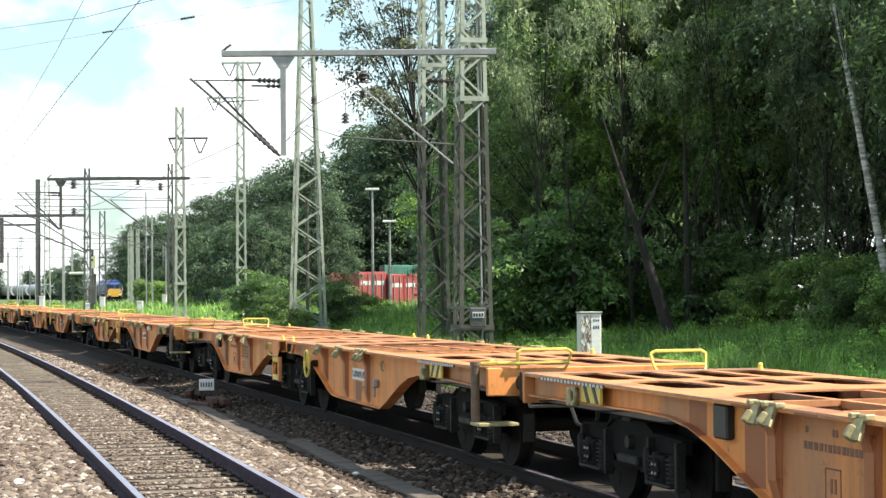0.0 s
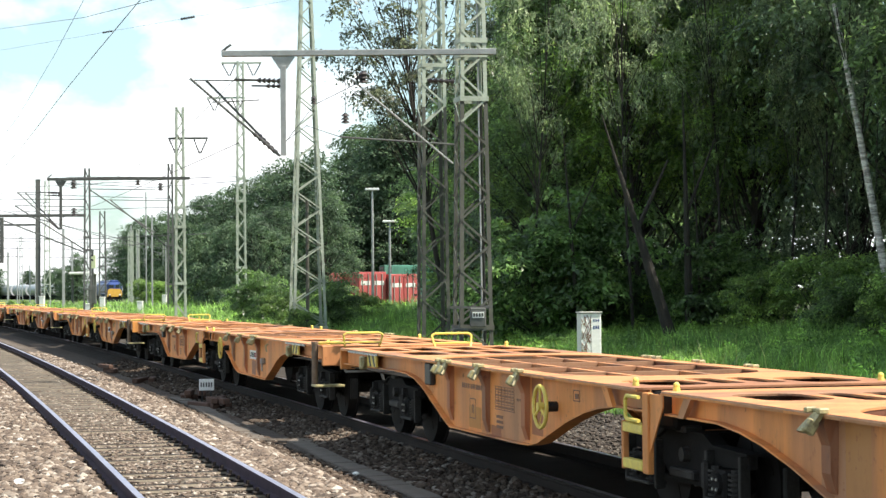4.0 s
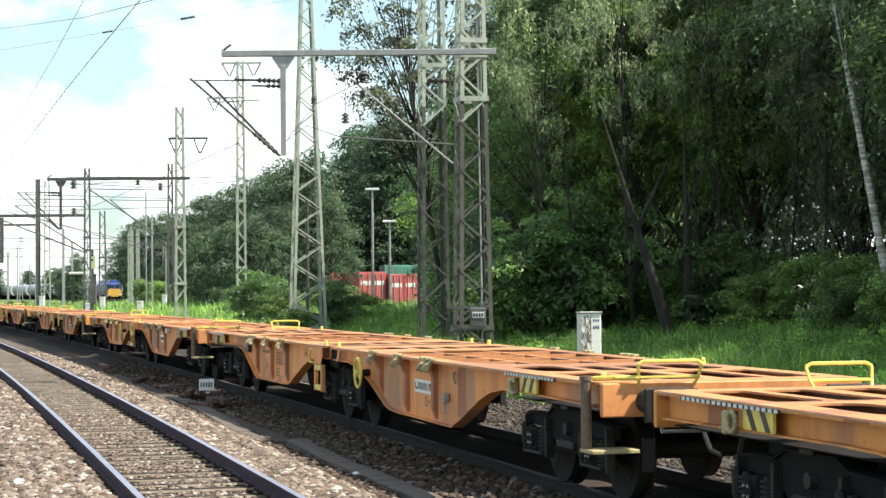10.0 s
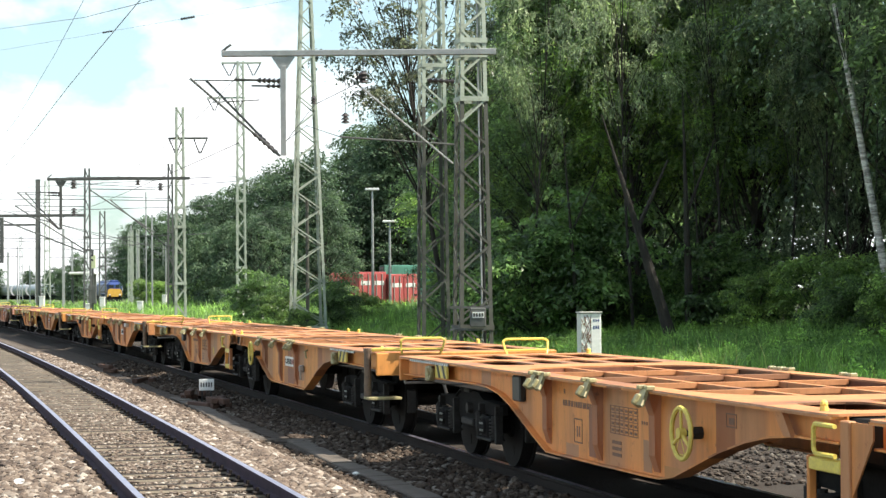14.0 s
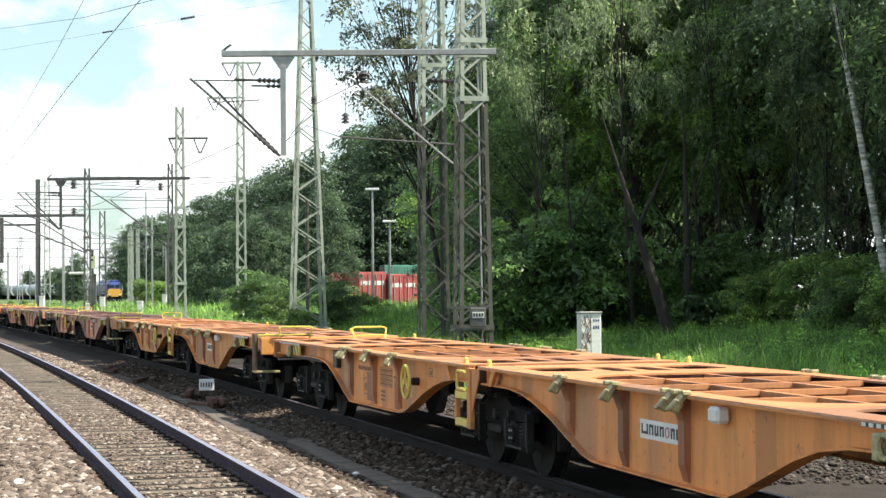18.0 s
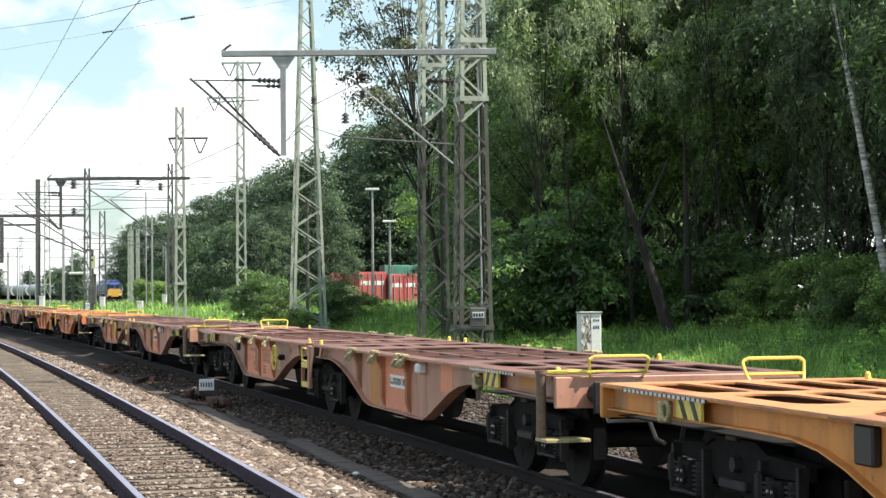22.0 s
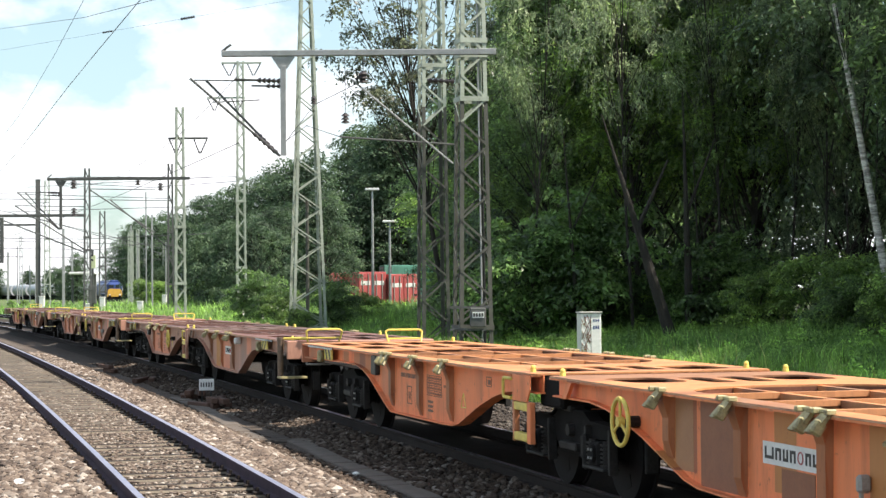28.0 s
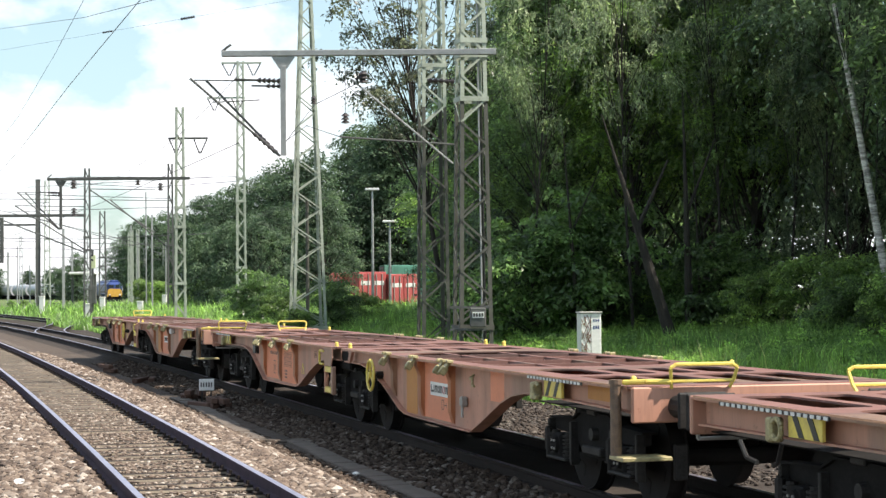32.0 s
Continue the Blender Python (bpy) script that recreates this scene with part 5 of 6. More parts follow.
for x, y, z, top, r in ((-1.85, 45.2, 7.03, 7.56, 0.13), (-2.28, 45.2, 6.06, 7.56, 0.11), (-4.63, 69.2, 8.88, 9.6, 0.13), (-21.17, 110, 8.18, 8.62, 0.22), (-21.15, 110, 6.59, 6.9, 0.22), (-17.48, 110, 8.31, 8.62, 0.18), (-16.18, 110, 8.01, 8.55, 0.2)):
    drop_insulator(x, y, z, top, r)
for pts, r in ((((-2.4, 45.2, 5.62), (-3.2, 45.25, 5.9), (-3.75, 45.3, 5.5)), 0.010), (((-1.85, 45.2, 6.95), (-3.0, 45.25, 6.4), (-3.72, 45.3, 5.5)), 0.009),
               (((-30.0, 130, 8.73), (-18.5, 130, 8.3)), 0.022), (((-44.0, 190, 6.4), (-34.0, 190, 6.2), (-25.4, 190, 7.3)), 0.03), (((-30.0, 130, 5.7), (-24.2, 130, 5.6), (-16.0, 130, 5.9)), 0.022),
               (((-21.7, 110, 8.27), (-16.7, 110, 7.98), (-11.7, 110, 8.3)), 0.018), (((-21.6, 110, 8.62), (-11.6, 110, 8.55)), 0.02), (((-26.0, 120, 8.6), (-13.0, 110, 8.55)), 0.018), (((-30.0, 120, 7.0), (-13.0, 110, 6.9)), 0.018),
               (((-40.0, 170, 9.5), (-20.0, 170, 4.6)), 0.028), (((-36.0, 170, 8.6), (-21.0, 170, 4.2)), 0.028), (((-52.0, 220, 8.0), (-28.0, 220, 7.2)), 0.032), (((-52.0, 220, 6.2), (-28.0, 220, 5.6)), 0.032)):
    wire("thin span wire between the far masts", pts, r)
for x, y, h, w in ((-29.4, 190, 12.0, 0.12), (-28.9, 200, 7.2, 0.13), (-32.5, 200, 9.0, 0.13), (-35.0, 220, 8.7, 0.14), (-57.7, 260, 8.4, 0.16), (-56.0, 260, 5.8, 0.16), (-44.5, 240, 9.0, 0.15), (-49.5, 250, 9.0, 0.15), (-26.6, 195, 6.5, 0.13), (-63.5, 280, 8.0, 0.3), (-40.5, 260, 8.0, 0.26)):
    post_mast(x, y, h, w, GALV, "thin grey post beside the far tracks")
shed = thing("track_hut", "low pale roofed hut beside the far tracks", "hut")
part("roof", box(B(), -1.6, 1.2, -1.2, 1.2, 3.9, 4.15, 0.05), WHITE, shed)
for px_ in (-1.4, 1.0):
    part("post", box(B(), px_ - 0.12, px_ + 0.12, -0.1, 0.1, 0, 3.9), MAST_DARK, shed)
shed.matrix_basis = pose(-38.2, 205.0, 0.0)


# ---- things between and beside the tracks ----
nb = thing("number_board", "small white board with dark marks on short legs", "sign")
part("board", box(B(), -0.15, 0.15, -0.012, 0.012, 0.30, 0.53, 0.008), WHITE, nb)
bm = B()
for k in range(5):
    box(bm, -0.118 + 0.052 * k, -0.093 + 0.052 * k, -0.017, -0.012, 0.37, 0.46)
tagged(part("marks", bm, BLACK, nb), kind="stuff")
for sx in (-0.09, 0.09):
    part("leg", box(B(), sx - 0.015, sx + 0.015, -0.01, 0.01, -0.05, 0.30), STEEL_DARK, nb)
nb.matrix_basis = pose(-4.76, 38.5, -0.28)

cb = thing("relay_cabinet", "weathered white relay cabinet covered in dark scribbles in the grass", "cabinet")
part("body", box(B(), -0.23, 0.23, -0.2, 0.2, 0.0, 1.68, 0.015), WHITE, cb)
part("lid", box(B(), -0.255, 0.255, -0.23, 0.23, 1.68, 1.715, 0.01), STEEL_PALE, cb)
part("plinth", box(B(), -0.25, 0.25, -0.22, 0.22, -0.2, 0.06, 0.01), CONCRETE, cb)
part("door_seam", box(B(), -0.005, 0.005, -0.204, -0.2, 0.1, 1.64), STEEL_DARK, cb)
rng = random.Random(4)
bm = B()
for k in range(60):
    x, z = rng.uniform(-0.21, 0.0), rng.uniform(0.4, 1.55)
    a = rng.uniform(0.9, 2.2)
    l = rng.uniform(0.08, 0.22)
    p0 = Vector((x, -0.203, z))
    p1 = Vector((min(0.0, max(-0.21, x + l * math.cos(a))), -0.203, min(1.64, z + l * math.sin(a))))
    cyl(bm, p0, p1, 0.006, seg=4)
tagged(part("scribble", bm, MARK, cb), kind="stuff")
bm = B()
for k in range(3):
    box(bm, 0.05 + 0.05 * k, 0.08 + 0.05 * k, -0.2045, -0.2, 1.50, 1.55)
    box(bm, 0.05 + 0.05 * k, 0.08 + 0.05 * k, -0.2045, -0.2, 1.34, 1.41)
tagged(part("label_print", bm, BLUE, cb), kind="stuff")
cb.matrix_basis = pose(3.18, 42.0, -0.22, 0, 0, 8)


def white_post(x, y, z, h):
    o = thing("marker_stone", "short white painted marker post beside the track", "post", "white marker posts")
    part("body", box(B(), -0.22, 0.22, -0.2, 0.2, 0, h, 0.03), WHITE, o)
    part("cap", box(B(), -0.25, 0.25, -0.23, 0.23, h, h + 0.08, 0.02), WHITE, o)
    o.matrix_basis = pose(x, y, z)


white_post(-25.95, 140.0, 0.0, 1.1)
white_post(-23.7, 150.0, 0.0, 1.2)
white_post(-36.6, 175.0, 0.1, 1.5)
white_post(-30.2, 170.0, 0.1, 1.4)
white_post(-27.6, 190.0, 0.2, 1.4)
ws = thing("distance_stone", "small white stone between the tracks", "stone")
part("block", box(B(), -0.16, 0.16, -0.12, 0.12, 0, 0.42, 0.04), WHITE, ws)
ws.matrix_basis = M(96.0, -1.0, -0.28)


def beam_pile(s, lat, n, seed):
    r = random.Random(seed)
    o = thing("timber_pile", "broken brown timber pieces lying on the soil", "timber")
    for k in range(n):
        l = r.uniform(0.25, 0.6)
        bm = box(B(), -l, l, -0.07, 0.07, 0, 0.11, 0.015)
        b = part("timber", bm, TIMBER, o)
        b.matrix_basis = pose(r.uniform(-0.35, 0.35), r.uniform(-0.25, 0.25), 0.11 * (k // 3), 0, 0, r.uniform(-25, 25))
    o.matrix_basis = M(s, lat, -0.27)


beam_pile(33.1, -0.75, 4, 1)
beam_pile(27.2, -0.35, 2, 2)
beam_pile(15.4, -0.45, 5, 3)
beam_pile(18.6, -0.35, 5, 7)


def litter(s, lat, size, seed):
    bm = B()
    bmesh.ops.create_icosphere(bm, subdivisions=2, radius=size)
    r = random.Random(seed)
    for v in bm.verts:
        v.co *= r.uniform(0.6, 1.2)
        v.co.z *= 0.5
    o = tagged(new("litter", finish(bm, "litter", WHITE)), "crumpled white scrap of paper on the ballast", "litter", "white scraps")
    o.matrix_basis = M(s, lat, ground_z(s, lat) + 0.06)


for s, lat, size in ((29.0, -2.75, 0.085), (0.3, -4.88, 0.07), (2.1, -3.2, 0.045), (10.1, -2.9, 0.05), (24, -4.6, 0.06), (6.5, -4.6, 0.04), (16, -3.3, 0.04), (1.0, -0.85, 0.05)):
    litter(s, lat, size, int(s * 7))

# concrete cable-duct covers along the soil strip
duct = thing("cable_duct", "worn concrete cable duct covers sunk in the soil", "cable duct", kind="structure")
bm = B()
box(bm, -0.249, 0.249, -0.15, 0.15, -0.05, 0.0, 0.012)
cover_me = finish(bm, "cover", DUCT)
rng = random.Random(9)
for k in range(24):
    s = 7.3 + 0.5 * k
    o = new("cover", cover_me)
    o.parent = duct
    o.matrix_basis = M(s, -1.05 + 0.33 * smooth_step(6.5, 17, s), -0.225 + rng.uniform(-0.008, 0.008), 1.2 + rng.uniform(-1, 1))
for k in range(3):
    o = new("cover", cover_me)
    o.parent = duct
    o.matrix_basis = M(7.02 - 0.12 * k, -0.96 + 0.2 * k, -0.235, 62)
for k in range(24):
    s = 6.45 - 0.5 * k
    o = new("cover", cover_me)
    o.parent = duct
    o.matrix_basis = M(s, -0.52 - 0.12 * smooth_step(6.4, 3.0, s) if s > 3.0 else -0.64, -0.235 + rng.uniform(-0.008, 0.008), rng.uniform(-1, 1))

# lamps, containers, far trains
for x, y, h in ((-5.5, 150.0, 9.7), (-4.1, 148.0, 7.1)):
    o = thing("yard_lamp", "tall grey yard lamp with a flat white head", "street lamp", "yard lamps")
    bm = B()
    cyl(bm, (0, 0, 0), (0, 0, h), 0.13, 0.08, 10)
    part("pole", bm, GALV, o)
    part("head", box(B(), -0.55, 0.55, -0.2, 0.2, h, h + 0.16, 0.03), WHITE, o)
    o.matrix_basis = pose(x, y, 0.1)


def container(x, y, z, turn, length, mat, label):
    o = thing("shipping_container", label, "shipping container", "containers beyond the bushes")
    w, h = 2.44, 2.6
    part("shell", box(B(), -w / 2, w / 2, 0.05, length, 0, h, 0.03), mat, o)
    for sx in (-0.6, 0.6):
        d = part("door", box(B(), sx - 0.56, sx + 0.56, 0.0, 0.05, 0.12, h - 0.12, 0.01), mat, o)
        bm = B()
        for dx in (-0.25, 0.25):
            cyl(bm, (sx + dx, -0.03, 0.15), (sx + dx, -0.03, h - 0.15), 0.035, seg=6)
        part("locking_bar", bm, STEEL_PALE, d)
        part("panel_mark", box(B(), sx - 0.42, sx + 0.42, -0.006, -0.001, 1.5, 1.85), WHITE, d)
    for k in range(14):
        yy = 0.4 + k * (length - 0.6) / 14
        for sx in (-1, 1):
            part("corrugation", box(B(), sx * w / 2 - 0.03, sx * w / 2 + 0.03, yy, yy + 0.2, 0.15, h - 0.15), mat, o)
    o.matrix_basis = pose(x, y, z, 0, 0, turn)


container(-5.9, 160.0, 0.9, 20, 6.0, RED, "red shipping container with white marks on its doors")
container(-3.3, 160.5, 0.7, 20, 6.0, RED, "red shipping container with white marks on its doors")
container(-8.6, 163.0, 0.9, 20, 6.0, RED, "red shipping container half behind the bushes")
container(-5.4, 168.0, 1.55, -78, 4.6, TEAL, "teal shipping container behind the red ones")
container(-20.6, 170.0, 0.1, 10, 6.0, BLUE, "blue shipping container among the bushes")


def locomotive():
    o = thing("locomotive", "blue locomotive with a yellow front standing far away", "locomotive")
    part("body", box(B(), -1.35, 1.35, 0.25, 20, 1.0, 3.6, 0.45), BLUE, o)
    bm = B()
    plate(bm, [(-1.33, 1.0), (1.33, 1.0), (1.2, 2.25), (0.9, 2.4), (-0.9, 2.4), (-1.2, 2.25)], 0.05, 0.24)
    part("nose", bm, NOSE, o)
    part("roof", box(B(), -0.8, 0.8, 0.9, 20, 3.55, 3.9, 0.15), BLUE, o)
    for sx in (-0.6, 0.6):
        part("window", box(B(), sx - 0.42, sx + 0.42, 0.22, 0.27, 2.55, 3.1, 0.02), GLASS_DARK, o)
        bm = B()
        cyl(bm, (sx * 1.5, 0.06, 1.35), (sx * 1.5, -0.02, 1.35), 0.14, seg=10)
        part("headlight", bm, WHITE, o)
        bm = B()
        cyl(bm, (sx * 1.45, 0.05, 1.05), (sx * 1.45, -0.5, 1.05), 0.2, seg=10)
        part("buffer", bm, BOGIE, o)
    part("underframe", box(B(), -1.2, 1.2, 0.3, 19.8, 0.25, 1.0, 0.05), BOGIE, o)
    part("snow_plough", box(B(), -1.2, 1.2, 0.0, 0.2, 0.2, 0.6, 0.03), BLACK, o)
    for yy in (2.2, 4.2, 6.2, 14, 16, 18):
        bm = B()
        cyl(bm, (-1.25, yy, 0.5), (1.25, yy, 0.5), 0.5, seg=14)
        part("wheelset", bm, WHEEL, o)
    o.matrix_basis = pose(-58.2, 340.0, 0.15, 0, 0, 15.5)


locomotive()


def tank_wagon():
    o = thing("tank_wagon", "grey cylindrical tank wagon far away", "freight wagon", "tank wagons of the far train")
    bm = B()
    cyl(bm, (0, 0.6, 2.4), (0, 13.6, 2.4), 1.4, seg=18)
    part("tank", bm, TANK, o)
    part("frame", box(B(), -1.2, 1.2, 0, 14.2, 0.85, 1.15, 0.03), BOGIE, o)
    bm = B()
    cyl(bm, (0, 7, 3.7), (0, 7, 4.0), 0.35, seg=10)
    part("dome", bm, TANK, o)
    for yy in (0.8, 13.4):
        part("end_ladder", box(B(), 0.9, 1.3, yy - 0.05, yy + 0.05, 1.1, 3.6), STEEL_DARK, o)
    for yy in (2, 3.8, 10.4, 12.2):
        bm = B()
        cyl(bm, (-0.9, yy, 0.46), (0.9, yy, 0.46), 0.46, seg=12)
        part("wheelset", bm, WHEEL, o)
    return o


tw = tank_wagon()
tw.matrix_basis = pose(-61.6, 361.0, 0.15, 0, 0, 14.0)
yy, xx, aa = 361.0, -61.6, 14.0
for k in range(15):
    xx -= 14.9 * math.sin(radians(aa))
    yy += 14.9 * math.cos(radians(aa))
    aa += 1.6
    copy_thing(tw, pose(xx, yy, 0.15, 0, 0, aa))

sg = thing("signal", "pale signal board on a dark post by the far tracks", "signal")
part("post", box(B(), -0.08, 0.08, -0.08, 0.08, 0, 5.4), MAST_DARK, sg)
part("board", box(B(), -0.25, 0.25, -0.12, -0.08, 3.95, 5.0, 0.02), BOARD, sg)
bm = B()
cyl(bm, (0, -0.12, 4.98), (0, -0.15, 4.98), 0.09, seg=12)
cyl(bm, (0, -0.12, 4.6), (0, -0.15, 4.6), 0.09, seg=12)
part("lens", bm, BLACK, sg)
part("relay_box", box(B(), -0.3, 0.3, -0.25, 0.15, 1.2, 2.6, 0.03), MAST_DARK, sg)
sg.matrix_basis = pose(-27.4, 150.0, -0.1)


# ---- trees and grass ----
def leaf_cloud(rng, centres, radii, count, size, droop=0.0, long=1.0):
    """Quads round many clump centres: each leaf lies on a clump's rim more than in its heart."""
    c = np.array(centres)
    r = np.array(radii)
    w = r ** 2 / (r ** 2).sum()
    idx = rng.choice(len(c), count, p=w)
    d = rng.normal(size=(count, 3))
    d /= np.linalg.norm(d, axis=1)[:, None]
    rad = r[idx] * rng.uniform(0.35, 1.05, count) ** 0.6
    pos = c[idx] + d * rad[:, None] * np.array([1, 1, 0.8])
    if droop:
        pos[:, 2] -= droop * rng.uniform(0, 1, count) ** 2
    ax = rng.normal(size=(count, 3))
    ax[:, 2] -= 0.5 + droop
    ax /= np.linalg.norm(ax, axis=1)[:, None]
    b = np.cross(ax, rng.normal(size=(count, 3)))
    b /= np.linalg.norm(b, axis=1)[:, None]
    L = size * rng.uniform(0.6, 1.3, count)[:, None] * long
    Wd = size * rng.uniform(0.35, 0.6, count)[:, None]
    v = np.empty((count, 3, 3))
    v[:, 0] = pos - ax * L * 0.5 + b * Wd * 0.5
    v[:, 1] = pos - ax * L * 0.4 - b * Wd * 0.6
    v[:, 2] = pos + ax * L * 0.6
    f = np.arange(count * 3).reshape(count, 3)
    return v.reshape(-1, 3), f


def umbrella_leaves(rng, pads, count, size, hang, long):
    """Leaves on domed pads of foliage, lit from above and dark below; a share of them hangs in strands."""
    c = np.array([p[0] for p in pads])
    r = np.array([p[1] for p in pads])
    ph = rng.uniform(0, 6.28, len(pads))
    w = r ** 2 / (r ** 2).sum()
    idx = rng.choice(len(c), count, p=w)
    a = rng.uniform(0, 6.2832, count)
    lobe = 1.0 + 0.28 * np.sin(3 * a + ph[idx]) + 0.16 * np.sin(7 * a + 2.3 * ph[idx])
    q = np.sqrt(rng.uniform(0, 1, count))
    rad = r[idx] * q * lobe
    pos = c[idx].copy()
    pos[:, 0] += rad * np.cos(a)
    pos[:, 1] += rad * np.sin(a)
    pos[:, 2] += r[idx] * (0.50 * (1 - q ** 2) + rng.normal(0, 0.10, count))
    nrm = np.stack([0.75 * q * np.cos(a), 0.75 * q * np.sin(a), np.full(count, 0.8)], 1) + rng.normal(0, 0.42, (count, 3))
    ax = np.stack([np.cos(a), np.sin(a), np.full(count, -0.45)], 1) + rng.normal(0, 0.6, (count, 3))
    if hang > 0:
        n_str = max(4, int(len(pads) * 9))
        sp = rng.choice(len(c), n_str, p=w)
        sa = rng.uniform(0, 6.2832, n_str)
        sr = r[sp] * rng.uniform(0.35, 1.1, n_str)
        sl = r[sp] * rng.uniform(0.5, 1.7, n_str)
        m = rng.uniform(0, 1, count) < hang
        k = rng.integers(0, n_str, count)
        u = rng.uniform(0, 1, count)
        hp = c[sp[k]] + np.stack([sr[k] * np.cos(sa[k]), sr[k] * np.sin(sa[k]), -u * sl[k] + 0.1], 1) + rng.normal(0, 0.045, (count, 3))
        pos[m] = hp[m]
        ax[m] = np.stack([0.35 * rng.normal(size=count), 0.35 * rng.normal(size=count), -np.ones(count)], 1)[m]
        nrm[m] = rng.normal(size=(count, 3))[m]
    ax -= nrm * ((ax * nrm).sum(1) / (nrm ** 2).sum(1))[:, None]
    ax /= np.linalg.norm(ax, axis=1)[:, None]
    b = np.cross(ax, nrm)
    b /= np.linalg.norm(b, axis=1)[:, None]
    L = size * rng.uniform(0.6, 1.3, count)[:, None] * long
    Wd = size * rng.uniform(0.42, 0.75, count)[:, None] / (0.5 + 0.5 * long)
    v = np.empty((count, 3, 3))
    v[:, 0] = pos - ax * L * 0.5 + b * Wd * 0.5
    v[:, 1] = pos - ax * L * 0.35 - b * Wd * 0.65
    v[:, 2] = pos + ax * L * 0.6
    return v.reshape(-1, 3), np.arange(count * 3).reshape(count, 3)


def tree(name, label, seed, height, spread, clumps, leaves, size, leafmat, bark, low=0.25, hang=0.0, long=1.0, trunk=0.16, lean=0.0, group="", pad=(0.20, 0.42), square=0.7):
    """A tapered trunk, forking limbs and a crown of domed pads with gaps between them."""
    rng = np.random.default_rng(seed)
    root = thing(name, label, "tree" if name != "shrub" else "shrub", group)
    bm = B()
    pts = []
    for i in range(9):
        t = i / 8
        pts.append(Vector((lean * height * t + 0.18 * math.sin(3 * t + seed), 0.15 * math.sin(4 * t + 2 * seed), t * height * 0.9 - 0.3)))
    for i in range(8):
        cyl(bm, pts[i], pts[i + 1], trunk * (1 - i / 9.5), trunk * (1 - (i + 1) / 9.5), 9, False)
    part("trunk", bm, bark, root)
    bm = B()
    pads = []
    for k in range(clumps):
        t = low + (1 - low) * (k + 0.5) / clumps
        a = k * 2.4 + rng.uniform(-0.7, 0.7)
        prof = math.sin(min(1.0, (t - low) / (1 - low) * 0.84 + 0.16) * math.pi) ** square
        rr = spread * prof * rng.uniform(0.15, 1.0) ** 0.65
        base = pts[min(7, max(0, int((t - 0.10) * 8 * 0.9)))]
        tip = Vector((pts[min(8, int(t * 8))].x + rr * math.cos(a), rr * math.sin(a), t * height + rng.uniform(-0.4, 0.4)))
        thick = trunk * (0.13 if name == "birch" else 0.26)
        mid = base.lerp(tip, 0.55) + Vector((rng.uniform(-0.2, 0.2), rng.uniform(-0.2, 0.2), 0.12))
        cyl(bm, base, mid, thick, thick * 0.55, 5, False)
        cyl(bm, mid, tip, thick * 0.55, 0.006, 5, False)
        pads.append((tip[:], spread * rng.uniform(*pad)))
        if rng.uniform() < 0.6:
            side = mid + Vector((rng.uniform(-0.7, 0.7), rng.uniform(-0.7, 0.7), rng.uniform(0.1, 0.5))) * (spread * 0.35)
            cyl(bm, mid, side, thick * 0.4, 0.006, 5, False)
            pads.append((side[:], spread * rng.uniform(pad[0] * 0.7, pad[1] * 0.7)))
    tagged(part("branchwork", bm, BARK, root), kind="stuff")
    v, f = umbrella_leaves(rng, pads, leaves, size, hang, long)
    me = bpy.data.meshes.new("crown")
    me.from_pydata(v.tolist(), [], f.tolist())
    me.materials.append(leafmat)
    me.update()
    cr = new("crown", me)
    cr.parent = root
    return root


